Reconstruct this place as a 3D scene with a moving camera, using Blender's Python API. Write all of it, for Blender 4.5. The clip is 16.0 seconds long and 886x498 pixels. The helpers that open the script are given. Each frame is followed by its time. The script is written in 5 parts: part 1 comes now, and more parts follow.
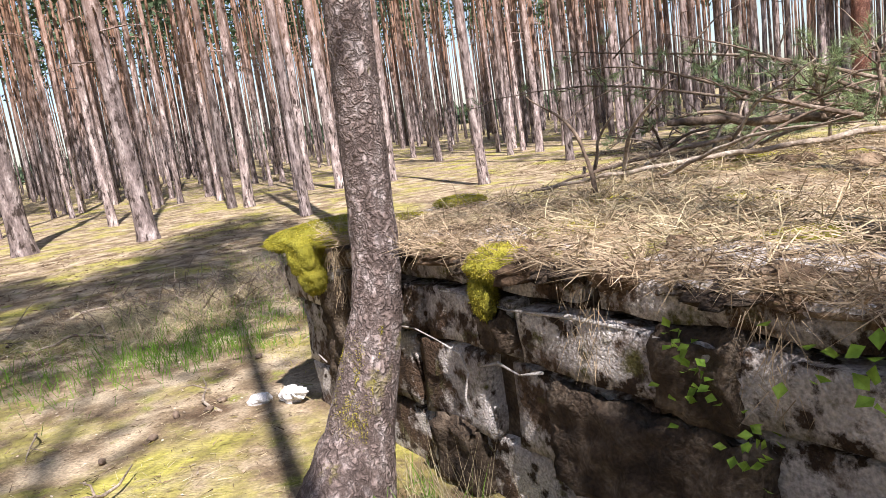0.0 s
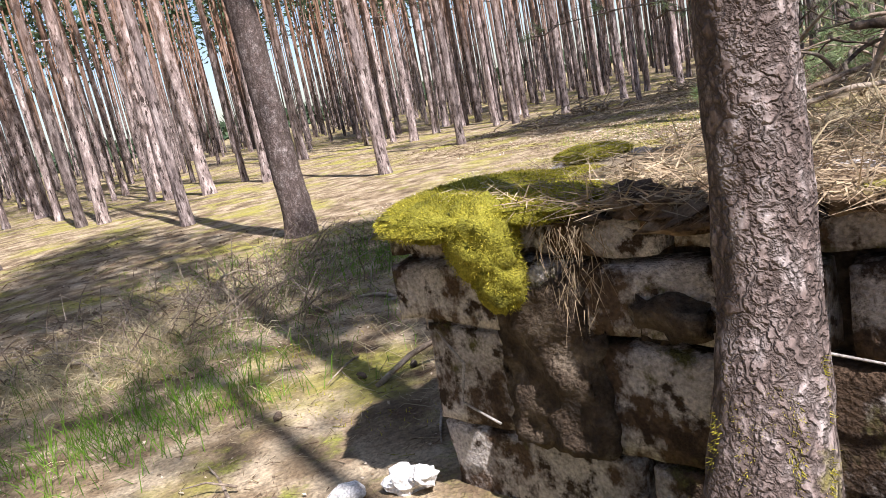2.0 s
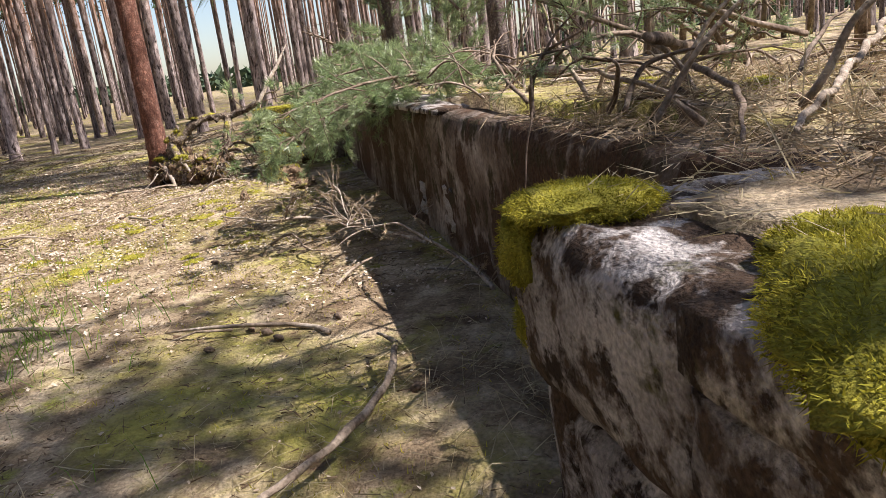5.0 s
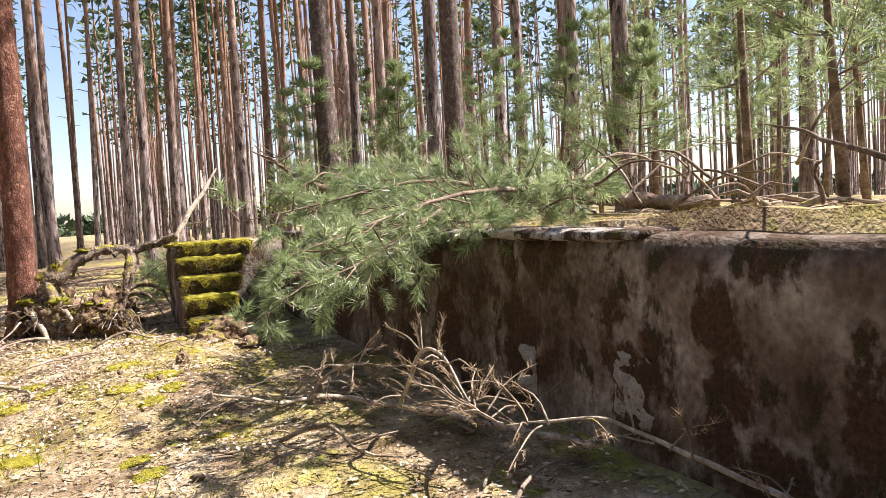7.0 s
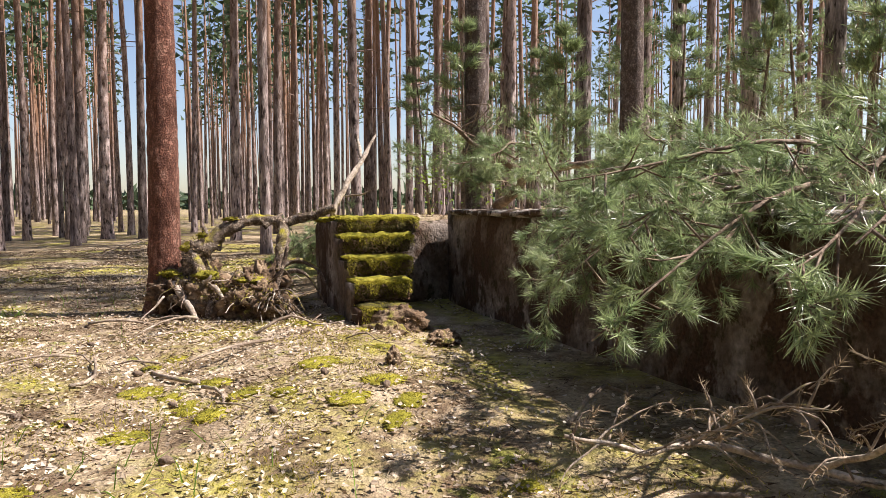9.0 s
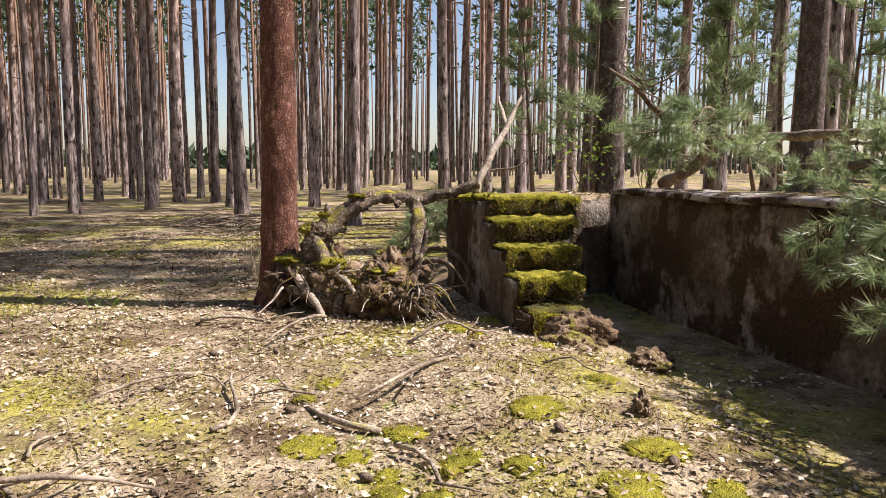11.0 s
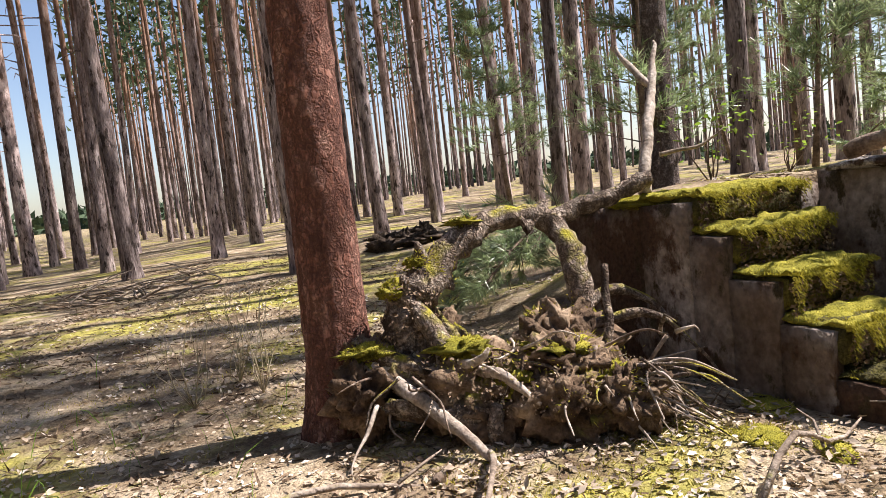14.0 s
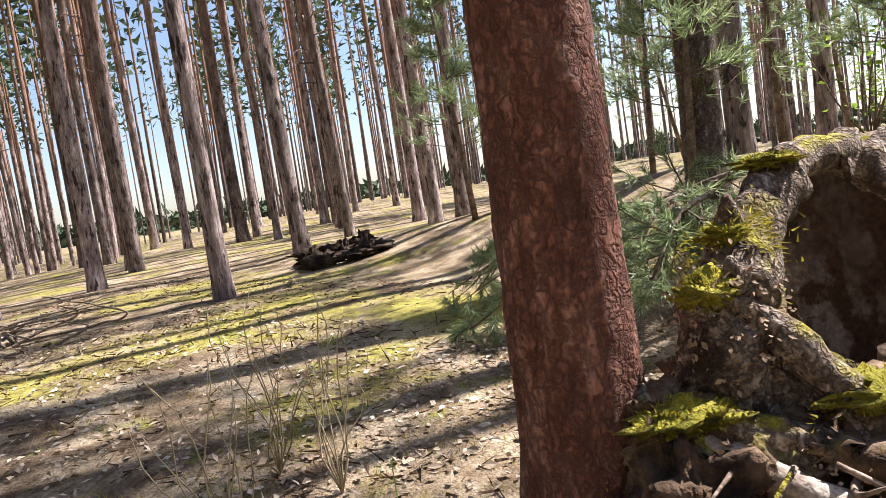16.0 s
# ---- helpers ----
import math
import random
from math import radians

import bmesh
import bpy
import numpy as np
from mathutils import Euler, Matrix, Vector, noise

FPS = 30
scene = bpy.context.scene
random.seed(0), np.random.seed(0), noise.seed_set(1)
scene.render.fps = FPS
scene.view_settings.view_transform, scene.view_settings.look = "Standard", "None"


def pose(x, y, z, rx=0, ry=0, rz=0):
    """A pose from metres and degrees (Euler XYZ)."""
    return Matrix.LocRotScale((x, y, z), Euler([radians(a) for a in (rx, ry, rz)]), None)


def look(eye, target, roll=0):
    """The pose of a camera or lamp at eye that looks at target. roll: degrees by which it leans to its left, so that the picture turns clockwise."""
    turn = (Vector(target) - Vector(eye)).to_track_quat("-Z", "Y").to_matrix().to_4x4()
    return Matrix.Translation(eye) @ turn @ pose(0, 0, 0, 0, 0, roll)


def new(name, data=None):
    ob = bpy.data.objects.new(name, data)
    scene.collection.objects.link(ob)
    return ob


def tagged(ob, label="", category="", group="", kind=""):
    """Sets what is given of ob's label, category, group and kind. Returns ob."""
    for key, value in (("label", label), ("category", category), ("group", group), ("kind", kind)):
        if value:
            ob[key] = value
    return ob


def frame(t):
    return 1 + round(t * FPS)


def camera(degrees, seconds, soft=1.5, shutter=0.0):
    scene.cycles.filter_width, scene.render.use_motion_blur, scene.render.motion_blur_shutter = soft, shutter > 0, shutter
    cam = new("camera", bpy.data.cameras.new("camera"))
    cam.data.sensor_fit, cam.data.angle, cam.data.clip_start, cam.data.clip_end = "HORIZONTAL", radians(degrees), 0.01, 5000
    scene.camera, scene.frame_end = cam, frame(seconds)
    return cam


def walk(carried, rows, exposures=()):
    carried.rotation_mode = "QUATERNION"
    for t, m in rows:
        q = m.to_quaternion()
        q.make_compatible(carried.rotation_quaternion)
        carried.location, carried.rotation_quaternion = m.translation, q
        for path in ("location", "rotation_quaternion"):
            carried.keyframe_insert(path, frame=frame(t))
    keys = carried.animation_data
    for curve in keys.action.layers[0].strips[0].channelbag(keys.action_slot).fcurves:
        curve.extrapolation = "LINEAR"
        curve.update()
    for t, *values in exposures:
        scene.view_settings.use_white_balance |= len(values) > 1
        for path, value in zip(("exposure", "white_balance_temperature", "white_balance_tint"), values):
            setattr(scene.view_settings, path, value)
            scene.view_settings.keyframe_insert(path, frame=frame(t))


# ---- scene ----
cam = camera(64.1, 16.0, soft=0.8)
PATH = [
    (0, (0.052, 0.073, 1.548), (0.008, 2.043, 1.202), -7.9),
    (0.5, (-0.354, 0.427, 1.516), (-0.393, 2.396, 1.165), -9.9),
    (1, (-0.67, 0.873, 1.472), (-0.635, 2.84, 1.112), -12.5),
    (1.5, (-0.939, 1.334, 1.432), (-0.765, 3.29, 1.051), -12.1),
    (2, (-1.226, 1.722, 1.414), (-0.848, 3.64, 0.996), -11.2),
    (2.5, (-1.399, 2.182, 1.395), (-0.926, 4.077, 0.967), -11.1),
    (3, (-1.587, 2.657, 1.382), (-0.816, 4.438, 0.902), -9.5),
    (3.5, (-1.671, 3.082, 1.39), (-0.468, 4.584, 0.847), -8.5),
    (4, (-1.615, 3.53, 1.386), (-0.111, 4.712, 0.802), -8.3),
    (4.5, (-1.55, 3.981, 1.365), (0.125, 4.929, 0.819), -6.5),
    (4.7, (-1.522, 4.122, 1.385), (0.196, 4.985, 0.833), -7.1),
    (6.8, (-0.047, 6.347, 1.173), (1.943, 6.513, 1.058), -4.0),
    (7, (0.05, 6.566, 1.163), (2.023, 6.88, 1.063), -3.2),
    (7.5, (0.191, 7.004, 1.148), (2.083, 7.649, 1.076), -0.9),
    (8, (0.464, 7.358, 1.134), (2.352, 8.014, 1.064), -0.8),
    (8.5, (0.762, 7.74, 1.087), (2.7, 8.223, 0.984), -0.3),
    (9, (1.008, 8.139, 1.081), (2.945, 8.623, 0.962), -0.3),
    (9.5, (1.2, 8.504, 1.142), (3.101, 9.111, 1.008), -0.6),
    (10, (1.392, 8.894, 1.195), (3.292, 9.485, 0.997), 1.0),
    (10.2, (1.471, 9.01, 1.209), (3.374, 9.593, 1.006), 2.0),
    (12.3, (2.905, 10.27, 1.173), (4.801, 10.828, 0.868), -6.2),
    (12.5, (3.049, 10.458, 1.162), (4.96, 10.956, 0.848), -7.2),
    (13, (3.321, 10.862, 1.175), (5.267, 11.23, 0.9), -6.7),
    (13.5, (3.663, 11.281, 1.173), (5.625, 11.609, 0.965), -6.6),
    (14, (4.0, 11.717, 1.149), (5.979, 11.949, 0.976), -6.4),
    (14.5, (4.41, 12.07, 1.13), (6.401, 12.147, 0.963), -7.2),
    (15, (4.733, 12.418, 1.119), (6.726, 12.44, 0.957), -7.5),
    (15.5, (5.091, 12.789, 1.1), (7.082, 12.722, 0.927), -8.2),
    (16, (5.65, 13.122, 1.023), (7.636, 12.958, 0.856), -8.6),
]
walk(cam, [(t, look(eye, target, roll)) for t, eye, target, roll in PATH], [(0.0, 1.1, 6200, 17), (2.5, 1.0, 6100, 17), (4.5, 0.98, 6350, 17), (7.0, 1.42, 6700, 18), (8.0, 1.22, 6700, 18), (10.0, 0.84, 6650, 17), (12.5, 0.86, 6550, 18), (16.0, 1.22, 6350, 18)])

# ---- light ----
MX, MY = 0.812, 0.584          # along the side wall of the platform
world = bpy.data.worlds.new("sky")
scene.world = world
world.use_nodes = True
wn = world.node_tree
sky = wn.nodes.new("ShaderNodeTexSky")
sky.sky_type, sky.sun_disc = "NISHITA", False
sky.sun_elevation = radians(53)
to_sun = Vector((0.75 * MY - 0.22 * MX, -0.75 * MX - 0.22 * MY, 1.05)).normalized()
sky.sun_rotation = math.atan2(to_sun.x, to_sun.y)
wn.nodes["Background"].inputs["Strength"].default_value = 0.085
wn.links.new(sky.outputs[0], wn.nodes["Background"].inputs["Color"])
sun = new("sun", bpy.data.lights.new("sun", "SUN"))
sun.data.energy, sun.data.angle, sun.data.color = 5.0, radians(0.55), (1.0, 0.955, 0.89)
sun.matrix_world = look((0, 0, 30), Vector((0, 0, 30)) - to_sun)


# ---- materials ----
def material(name, colours, scale, rough=0.9, bump=0.3, bump_scale=None, fine=None, stretch=(1, 1, 1), vary=0.0,
             island=0.0, detail=8, spread=(0.3, 0.7), translucent=0.0, spec=0.25):
    """A node material: a ramp of colours over noise, a second finer noise, relief, and variation from piece to piece."""
    m = bpy.data.materials.new(name)
    m.use_nodes = True
    nt = m.node_tree
    N, L = nt.nodes, nt.links
    bsdf = N["Principled BSDF"]
    bsdf.inputs["Roughness"].default_value = rough
    bsdf.inputs["Specular IOR Level"].default_value = spec
    tc = N.new("ShaderNodeTexCoord")
    mp = N.new("ShaderNodeMapping")
    mp.inputs["Scale"].default_value = stretch
    L.new(tc.outputs["Object"], mp.inputs["Vector"])
    n1 = N.new("ShaderNodeTexNoise")
    n1.inputs["Scale"].default_value, n1.inputs["Detail"].default_value, n1.inputs["Roughness"].default_value = scale, detail, 0.62
    L.new(mp.outputs[0], n1.inputs["Vector"])
    ramp = N.new("ShaderNodeValToRGB")
    while len(ramp.color_ramp.elements) < len(colours):
        ramp.color_ramp.elements.new(0.5)
    for k, (e, c) in enumerate(zip(ramp.color_ramp.elements, colours)):
        e.position = spread[0] + (spread[1] - spread[0]) * k / max(1, len(colours) - 1)
        e.color = (*c, 1)
    L.new(n1.outputs[0], ramp.inputs[0])
    col = ramp.outputs[0]
    n2 = N.new("ShaderNodeTexNoise")
    n2.inputs["Scale"].default_value, n2.inputs["Detail"].default_value = fine or scale * 9, 5
    L.new(mp.outputs[0], n2.inputs["Vector"])
    mr = N.new("ShaderNodeMapRange")
    mr.inputs["From Min"].default_value, mr.inputs["From Max"].default_value = 0.3, 0.7
    mr.inputs["To Min"].default_value, mr.inputs["To Max"].default_value = 0.62, 1.3
    L.new(n2.outputs[0], mr.inputs[0])
    value = mr.outputs[0]
    for amount, kind in ((vary, "ShaderNodeObjectInfo"), (island, "ShaderNodeNewGeometry")):
        if amount:
            src = N.new(kind)
            rnd = src.outputs["Random"] if amount is vary and kind == "ShaderNodeObjectInfo" else src.outputs["Random Per Island"]
            r2 = N.new("ShaderNodeMapRange")
            r2.inputs["To Min"].default_value, r2.inputs["To Max"].default_value = 1 - amount, 1 + amount
            L.new(rnd, r2.inputs[0])
            mu = N.new("ShaderNodeMath")
            mu.operation = "MULTIPLY"
            L.new(value, mu.inputs[0])
            L.new(r2.outputs[0], mu.inputs[1])
            value = mu.outputs[0]
    mix = N.new("ShaderNodeMix")
    mix.data_type, mix.blend_type = "RGBA", "MULTIPLY"
    mix.inputs[0].default_value = 1.0
    L.new(col, mix.inputs[6])
    L.new(value, mix.inputs[7])
    L.new(mix.outputs[2], bsdf.inputs["Base Color"])
    if bump:
        bp = N.new("ShaderNodeBump")
        bp.inputs["Strength"].default_value, bp.inputs["Distance"].default_value = bump, 0.02
        n3 = N.new("ShaderNodeTexNoise")
        n3.inputs["Scale"].default_value, n3.inputs["Detail"].default_value = bump_scale or scale * 6, 6
        L.new(mp.outputs[0], n3.inputs["Vector"])
        L.new(n3.outputs[0], bp.inputs["Height"])
        L.new(bp.outputs[0], bsdf.inputs["Normal"])
    if translucent:
        tr = N.new("ShaderNodeBsdfTranslucent")
        L.new(mix.outputs[2], tr.inputs[0])
        ms = N.new("ShaderNodeMixShader")
        ms.inputs[0].default_value = translucent
        L.new(bsdf.outputs[0], ms.inputs[1])
        L.new(tr.outputs[0], ms.inputs[2])
        L.new(ms.outputs[0], N["Material Output"].inputs["Surface"])
    return m


def layered(m, colour, scale, low, high, stretch=(1, 1, 1), top=None):
    """Lays patches of another colour over a material: by noise, and with top also by how far the surface faces up."""
    nt = m.node_tree
    N, L = nt.nodes, nt.links
    bsdf = N["Principled BSDF"]
    old = bsdf.inputs["Base Color"].links[0].from_socket
    tc = N.new("ShaderNodeTexCoord")
    mp = N.new("ShaderNodeMapping")
    mp.inputs["Scale"].default_value = stretch
    mp.inputs["Location"].default_value = (scale * 1.7, 3.1, low * 9)
    L.new(tc.outputs["Object"], mp.inputs["Vector"])
    nz = N.new("ShaderNodeTexNoise")
    nz.inputs["Scale"].default_value, nz.inputs["Detail"].default_value, nz.inputs["Roughness"].default_value = scale, 9, 0.65
    L.new(mp.outputs[0], nz.inputs["Vector"])
    mr = N.new("ShaderNodeMapRange")
    mr.inputs["From Min"].default_value, mr.inputs["From Max"].default_value = low, high
    L.new(nz.outputs[0], mr.inputs[0])
    fac = mr.outputs[0]
    if top is not None:
        geo = N.new("ShaderNodeNewGeometry")
        sep = N.new("ShaderNodeSeparateXYZ")
        L.new(geo.outputs["Normal"], sep.inputs[0])
        m2 = N.new("ShaderNodeMapRange")
        m2.inputs["From Min"].default_value, m2.inputs["From Max"].default_value = top
        L.new(sep.outputs["Z"], m2.inputs[0])
        mu = N.new("ShaderNodeMath")
        mu.operation = "MULTIPLY"
        L.new(fac, mu.inputs[0])
        L.new(m2.outputs[0], mu.inputs[1])
        fac = mu.outputs[0]
    fine = N.new("ShaderNodeTexNoise")
    fine.inputs["Scale"].default_value, fine.inputs["Detail"].default_value = scale * 22, 4
    L.new(tc.outputs["Object"], fine.inputs["Vector"])
    shade = N.new("ShaderNodeMapRange")
    shade.inputs["From Min"].default_value, shade.inputs["From Max"].default_value = 0.3, 0.7
    shade.inputs["To Min"].default_value, shade.inputs["To Max"].default_value = 0.55, 1.35
    L.new(fine.outputs[0], shade.inputs[0])
    tint = N.new("ShaderNodeMix")
    tint.data_type, tint.blend_type = "RGBA", "MULTIPLY"
    tint.inputs[0].default_value = 1.0
    tint.inputs[6].default_value = (*colour, 1)
    L.new(shade.outputs[0], tint.inputs[7])
    mix = N.new("ShaderNodeMix")
    mix.data_type = "RGBA"
    L.new(fac, mix.inputs[0])
    L.new(old, mix.inputs[6])
    L.new(tint.outputs[2], mix.inputs[7])
    L.new(mix.outputs[2], bsdf.inputs["Base Color"])
    return m


SOIL = material("forest_floor", [(0.07, 0.045, 0.028), (0.24, 0.175, 0.105), (0.48, 0.385, 0.26)], 2.6, 0.95, 1.0, 60, fine=52, spread=(0.30, 0.62), detail=12)
layered(SOIL, (0.33, 0.295, 0.07), 0.75, 0.50, 0.62)
layered(SOIL, (0.13, 0.085, 0.05), 2.3, 0.55, 0.66)
layered(SOIL, (0.24, 0.24, 0.05), 3.1, 0.58, 0.68)
CONCRETE = material("old_concrete", [(0.28, 0.24, 0.215), (0.48, 0.43, 0.39), (0.62, 0.57, 0.53)], 3.2, 0.92, 1.0, 80, fine=85, spread=(0.3, 0.66))
layered(CONCRETE, (0.095, 0.06, 0.038), 3.4, 0.49, 0.55, stretch=(1, 1, 0.9))
layered(CONCRETE, (0.10, 0.09, 0.03), 6.0, 0.57, 0.66)
layered(CONCRETE, (0.045, 0.028, 0.018), 9.0, 0.53, 0.60)
STAINED = material("stained_concrete", [(0.085, 0.056, 0.038), (0.17, 0.13, 0.10), (0.39, 0.345, 0.305)], 1.9, 0.93, 0.7, 40, fine=30, spread=(0.34, 0.66), stretch=(1, 1, 0.85))
layered(STAINED, (0.075, 0.043, 0.026), 2.3, 0.49, 0.54, stretch=(1.1, 1.1, 0.75))
layered(STAINED, (0.055, 0.042, 0.020), 5.0, 0.55, 0.62, stretch=(1.3, 1.3, 0.8))
RUBBLE = material("broken_mortar", [(0.022, 0.016, 0.012), (0.065, 0.045, 0.03), (0.16, 0.125, 0.09)], 9, 0.97, 1.0, 60, fine=70, spread=(0.3, 0.68))
MOSS = material("moss", [(0.12, 0.115, 0.014), (0.29, 0.265, 0.03), (0.46, 0.40, 0.06)], 7, 0.98, 0.9, 120, fine=160, spread=(0.3, 0.7))
MOSS_BLADE = material("moss_sprigs", [(0.16, 0.155, 0.014), (0.37, 0.33, 0.036), (0.54, 0.47, 0.07)], 9, 0.9, 0, island=0.5, translucent=0.3)
# much darker than MOSS, for the step bodies and the bottom tread
STEP_DARK = material("step_dark", [(0.035, 0.03, 0.014), (0.085, 0.075, 0.02), (0.22, 0.19, 0.03)], 9, 0.97, 1.0, 90, fine=80)


def bark(name, crack, plate, flake, scale, stretch=(1, 1, 0.45), rough=0.93):
    """Bark in plates: cells parted by dark cracks, over a noise of flaking colours."""
    m = material(name, [tuple(0.45 * c for c in plate), plate, flake], scale * 0.7, rough, 0, fine=scale * 4, stretch=stretch, spread=(0.3, 0.68), vary=0.12)
    nt = m.node_tree
    N, L = nt.nodes, nt.links
    bsdf = N["Principled BSDF"]
    old = bsdf.inputs["Base Color"].links[0].from_socket
    tc = N.new("ShaderNodeTexCoord")
    nz = N.new("ShaderNodeTexNoise")
    nz.inputs["Scale"].default_value, nz.inputs["Detail"].default_value = scale * 0.8, 4
    L.new(tc.outputs["Object"], nz.inputs["Vector"])
    add = N.new("ShaderNodeMix")
    add.data_type, add.blend_type = "RGBA", "ADD"
    add.inputs[0].default_value = 0.15
    L.new(tc.outputs["Object"], add.inputs[6])
    L.new(nz.outputs["Color"], add.inputs[7])
    mp = N.new("ShaderNodeMapping")
    mp.inputs["Scale"].default_value = stretch
    L.new(add.outputs[2], mp.inputs["Vector"])
    vo = N.new("ShaderNodeTexVoronoi")
    vo.feature = "DISTANCE_TO_EDGE"
    vo.inputs["Scale"].default_value = scale
    L.new(mp.outputs[0], vo.inputs["Vector"])
    mr = N.new("ShaderNodeMapRange")
    mr.inputs["From Min"].default_value, mr.inputs["From Max"].default_value = 0.0, 0.30
    mr.inputs["To Min"].default_value = 0.25
    L.new(vo.outputs["Distance"], mr.inputs[0])
    mix = N.new("ShaderNodeMix")
    mix.data_type = "RGBA"
    mix.inputs[6].default_value = (*crack, 1)
    L.new(mr.outputs[0], mix.inputs[0])
    L.new(old, mix.inputs[7])
    L.new(mix.outputs[2], bsdf.inputs["Base Color"])
    sm = N.new("ShaderNodeMath")
    sm.operation = "MULTIPLY_ADD"
    sm.inputs[1].default_value = 0.6
    L.new(nz.outputs[0], sm.inputs[0])
    L.new(mr.outputs[0], sm.inputs[2])
    bp = N.new("ShaderNodeBump")
    bp.inputs["Strength"].default_value, bp.inputs["Distance"].default_value = 0.9, 0.012
    L.new(sm.outputs[0], bp.inputs["Height"])
    L.new(bp.outputs[0], bsdf.inputs["Normal"])
    return m


BARK = bark("grey_pine_bark", (0.05, 0.036, 0.03), (0.22, 0.165, 0.145), (0.44, 0.375, 0.35), 27, (1, 1, 0.5))
layered(BARK, (0.22, 0.195, 0.04), 3.0, 0.62, 0.72)
RED_BARK = bark("reddish_pine_bark", (0.075, 0.034, 0.024), (0.225, 0.098, 0.066), (0.40, 0.225, 0.165), 25, (1, 1, 0.36))
ROOT = bark("rotten_root_bark", (0.03, 0.02, 0.014), (0.30, 0.225, 0.165), (0.62, 0.53, 0.43), 26, (1, 1, 0.8))
layered(ROOT, (0.36, 0.32, 0.03), 3.2, 0.50, 0.58, top=(0.35, 0.8))
layered(ROOT, (0.06, 0.04, 0.028), 5.0, 0.54, 0.62)
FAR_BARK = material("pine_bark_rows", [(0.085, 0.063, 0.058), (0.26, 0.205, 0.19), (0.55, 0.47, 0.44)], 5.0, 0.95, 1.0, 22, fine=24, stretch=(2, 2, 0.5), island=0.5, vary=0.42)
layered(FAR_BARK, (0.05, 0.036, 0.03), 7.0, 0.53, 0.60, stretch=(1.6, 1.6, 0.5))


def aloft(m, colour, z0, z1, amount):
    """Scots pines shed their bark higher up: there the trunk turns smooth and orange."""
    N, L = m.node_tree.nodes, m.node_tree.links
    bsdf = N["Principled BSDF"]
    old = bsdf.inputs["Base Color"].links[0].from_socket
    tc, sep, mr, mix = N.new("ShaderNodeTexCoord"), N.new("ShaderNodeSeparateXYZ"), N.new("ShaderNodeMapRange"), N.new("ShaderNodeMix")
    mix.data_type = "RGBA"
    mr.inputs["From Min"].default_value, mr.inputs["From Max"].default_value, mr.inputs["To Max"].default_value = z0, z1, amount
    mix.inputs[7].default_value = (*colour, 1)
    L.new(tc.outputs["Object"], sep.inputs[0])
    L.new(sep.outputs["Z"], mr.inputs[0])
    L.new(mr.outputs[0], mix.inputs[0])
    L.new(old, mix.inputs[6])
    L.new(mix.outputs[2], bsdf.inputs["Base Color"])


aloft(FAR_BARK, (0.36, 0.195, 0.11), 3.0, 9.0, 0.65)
NEEDLE = material("pine_needles", [(0.16, 0.235, 0.10), (0.28, 0.36, 0.165), (0.43, 0.49, 0.26)], 2.5, 0.38, 0, island=0.45, translucent=0.45, spec=0.8)
CROWN = material("pine_crown", [(0.055, 0.095, 0.045), (0.125, 0.17, 0.085)], 0.6, 0.75, 0, island=0.4, vary=0.2, translucent=0.25)
DEAD_NEEDLE = material("dry_needles", [(0.24, 0.175, 0.11), (0.50, 0.39, 0.255)], 3, 0.9, 0, island=0.35, translucent=0.15)
DEADWOOD = material("weathered_wood", [(0.09, 0.065, 0.045), (0.28, 0.22, 0.165), (0.47, 0.40, 0.32)], 9, 0.9, 0.8, 40, fine=60, stretch=(1, 1, 1), spread=(0.3, 0.68))
layered(DEADWOOD, (0.25, 0.24, 0.035), 3.4, 0.60, 0.68, top=(0.2, 0.8))
LIMB = material("pine_limb_bark", [(0.06, 0.042, 0.03), (0.20, 0.145, 0.105), (0.36, 0.29, 0.225)], 8, 0.92, 0.7, 40, fine=50)
CLOD = material("root_soil", [(0.03, 0.018, 0.011), (0.15, 0.098, 0.06), (0.37, 0.275, 0.18)], 6, 0.97, 1.0, 34, fine=40, spread=(0.3, 0.7))
layered(CLOD, (0.24, 0.22, 0.035), 3.0, 0.56, 0.64, top=(0.1, 0.7))
GRASS = material("green_grass", [(0.09, 0.20, 0.02), (0.20, 0.34, 0.04)], 2, 0.8, 0, island=0.35, translucent=0.4)
STRAW = material("dry_grass", [(0.34, 0.27, 0.15), (0.58, 0.50, 0.33)], 2, 0.85, 0, island=0.3, translucent=0.2)
FLAKE = material("rotten_flakes", [(0.07, 0.042, 0.026), (0.27, 0.19, 0.12), (0.52, 0.42, 0.30)], 5, 0.95, 0, island=0.5)
LITTER = material("dry_leaf", [(0.20, 0.135, 0.085), (0.48, 0.385, 0.28), (0.74, 0.66, 0.55)], 1.5, 0.8, 0, island=0.35, spread=(0.3, 0.7))
LEAF = material("fresh_leaf", [(0.16, 0.30, 0.03), (0.30, 0.42, 0.06)], 4, 0.6, 0, island=0.25, translucent=0.45)
PALEWOOD = material("bleached_wood", [(0.19, 0.145, 0.105), (0.41, 0.34, 0.27), (0.63, 0.56, 0.47)], 12, 0.85, 0.5, 50, fine=60)
PLASTER = material("pale_plaster", [(0.27, 0.245, 0.22), (0.47, 0.435, 0.40)], 16, 0.9, 0.6, 60)
WHITE = material("white_limestone", [(0.62, 0.60, 0.57), (0.82, 0.80, 0.78)], 14, 0.85, 0.5, 60)
MEADOW = material("distant_meadow", [(0.12, 0.17, 0.04), (0.2, 0.26, 0.07)], 0.05, 0.95, 0)
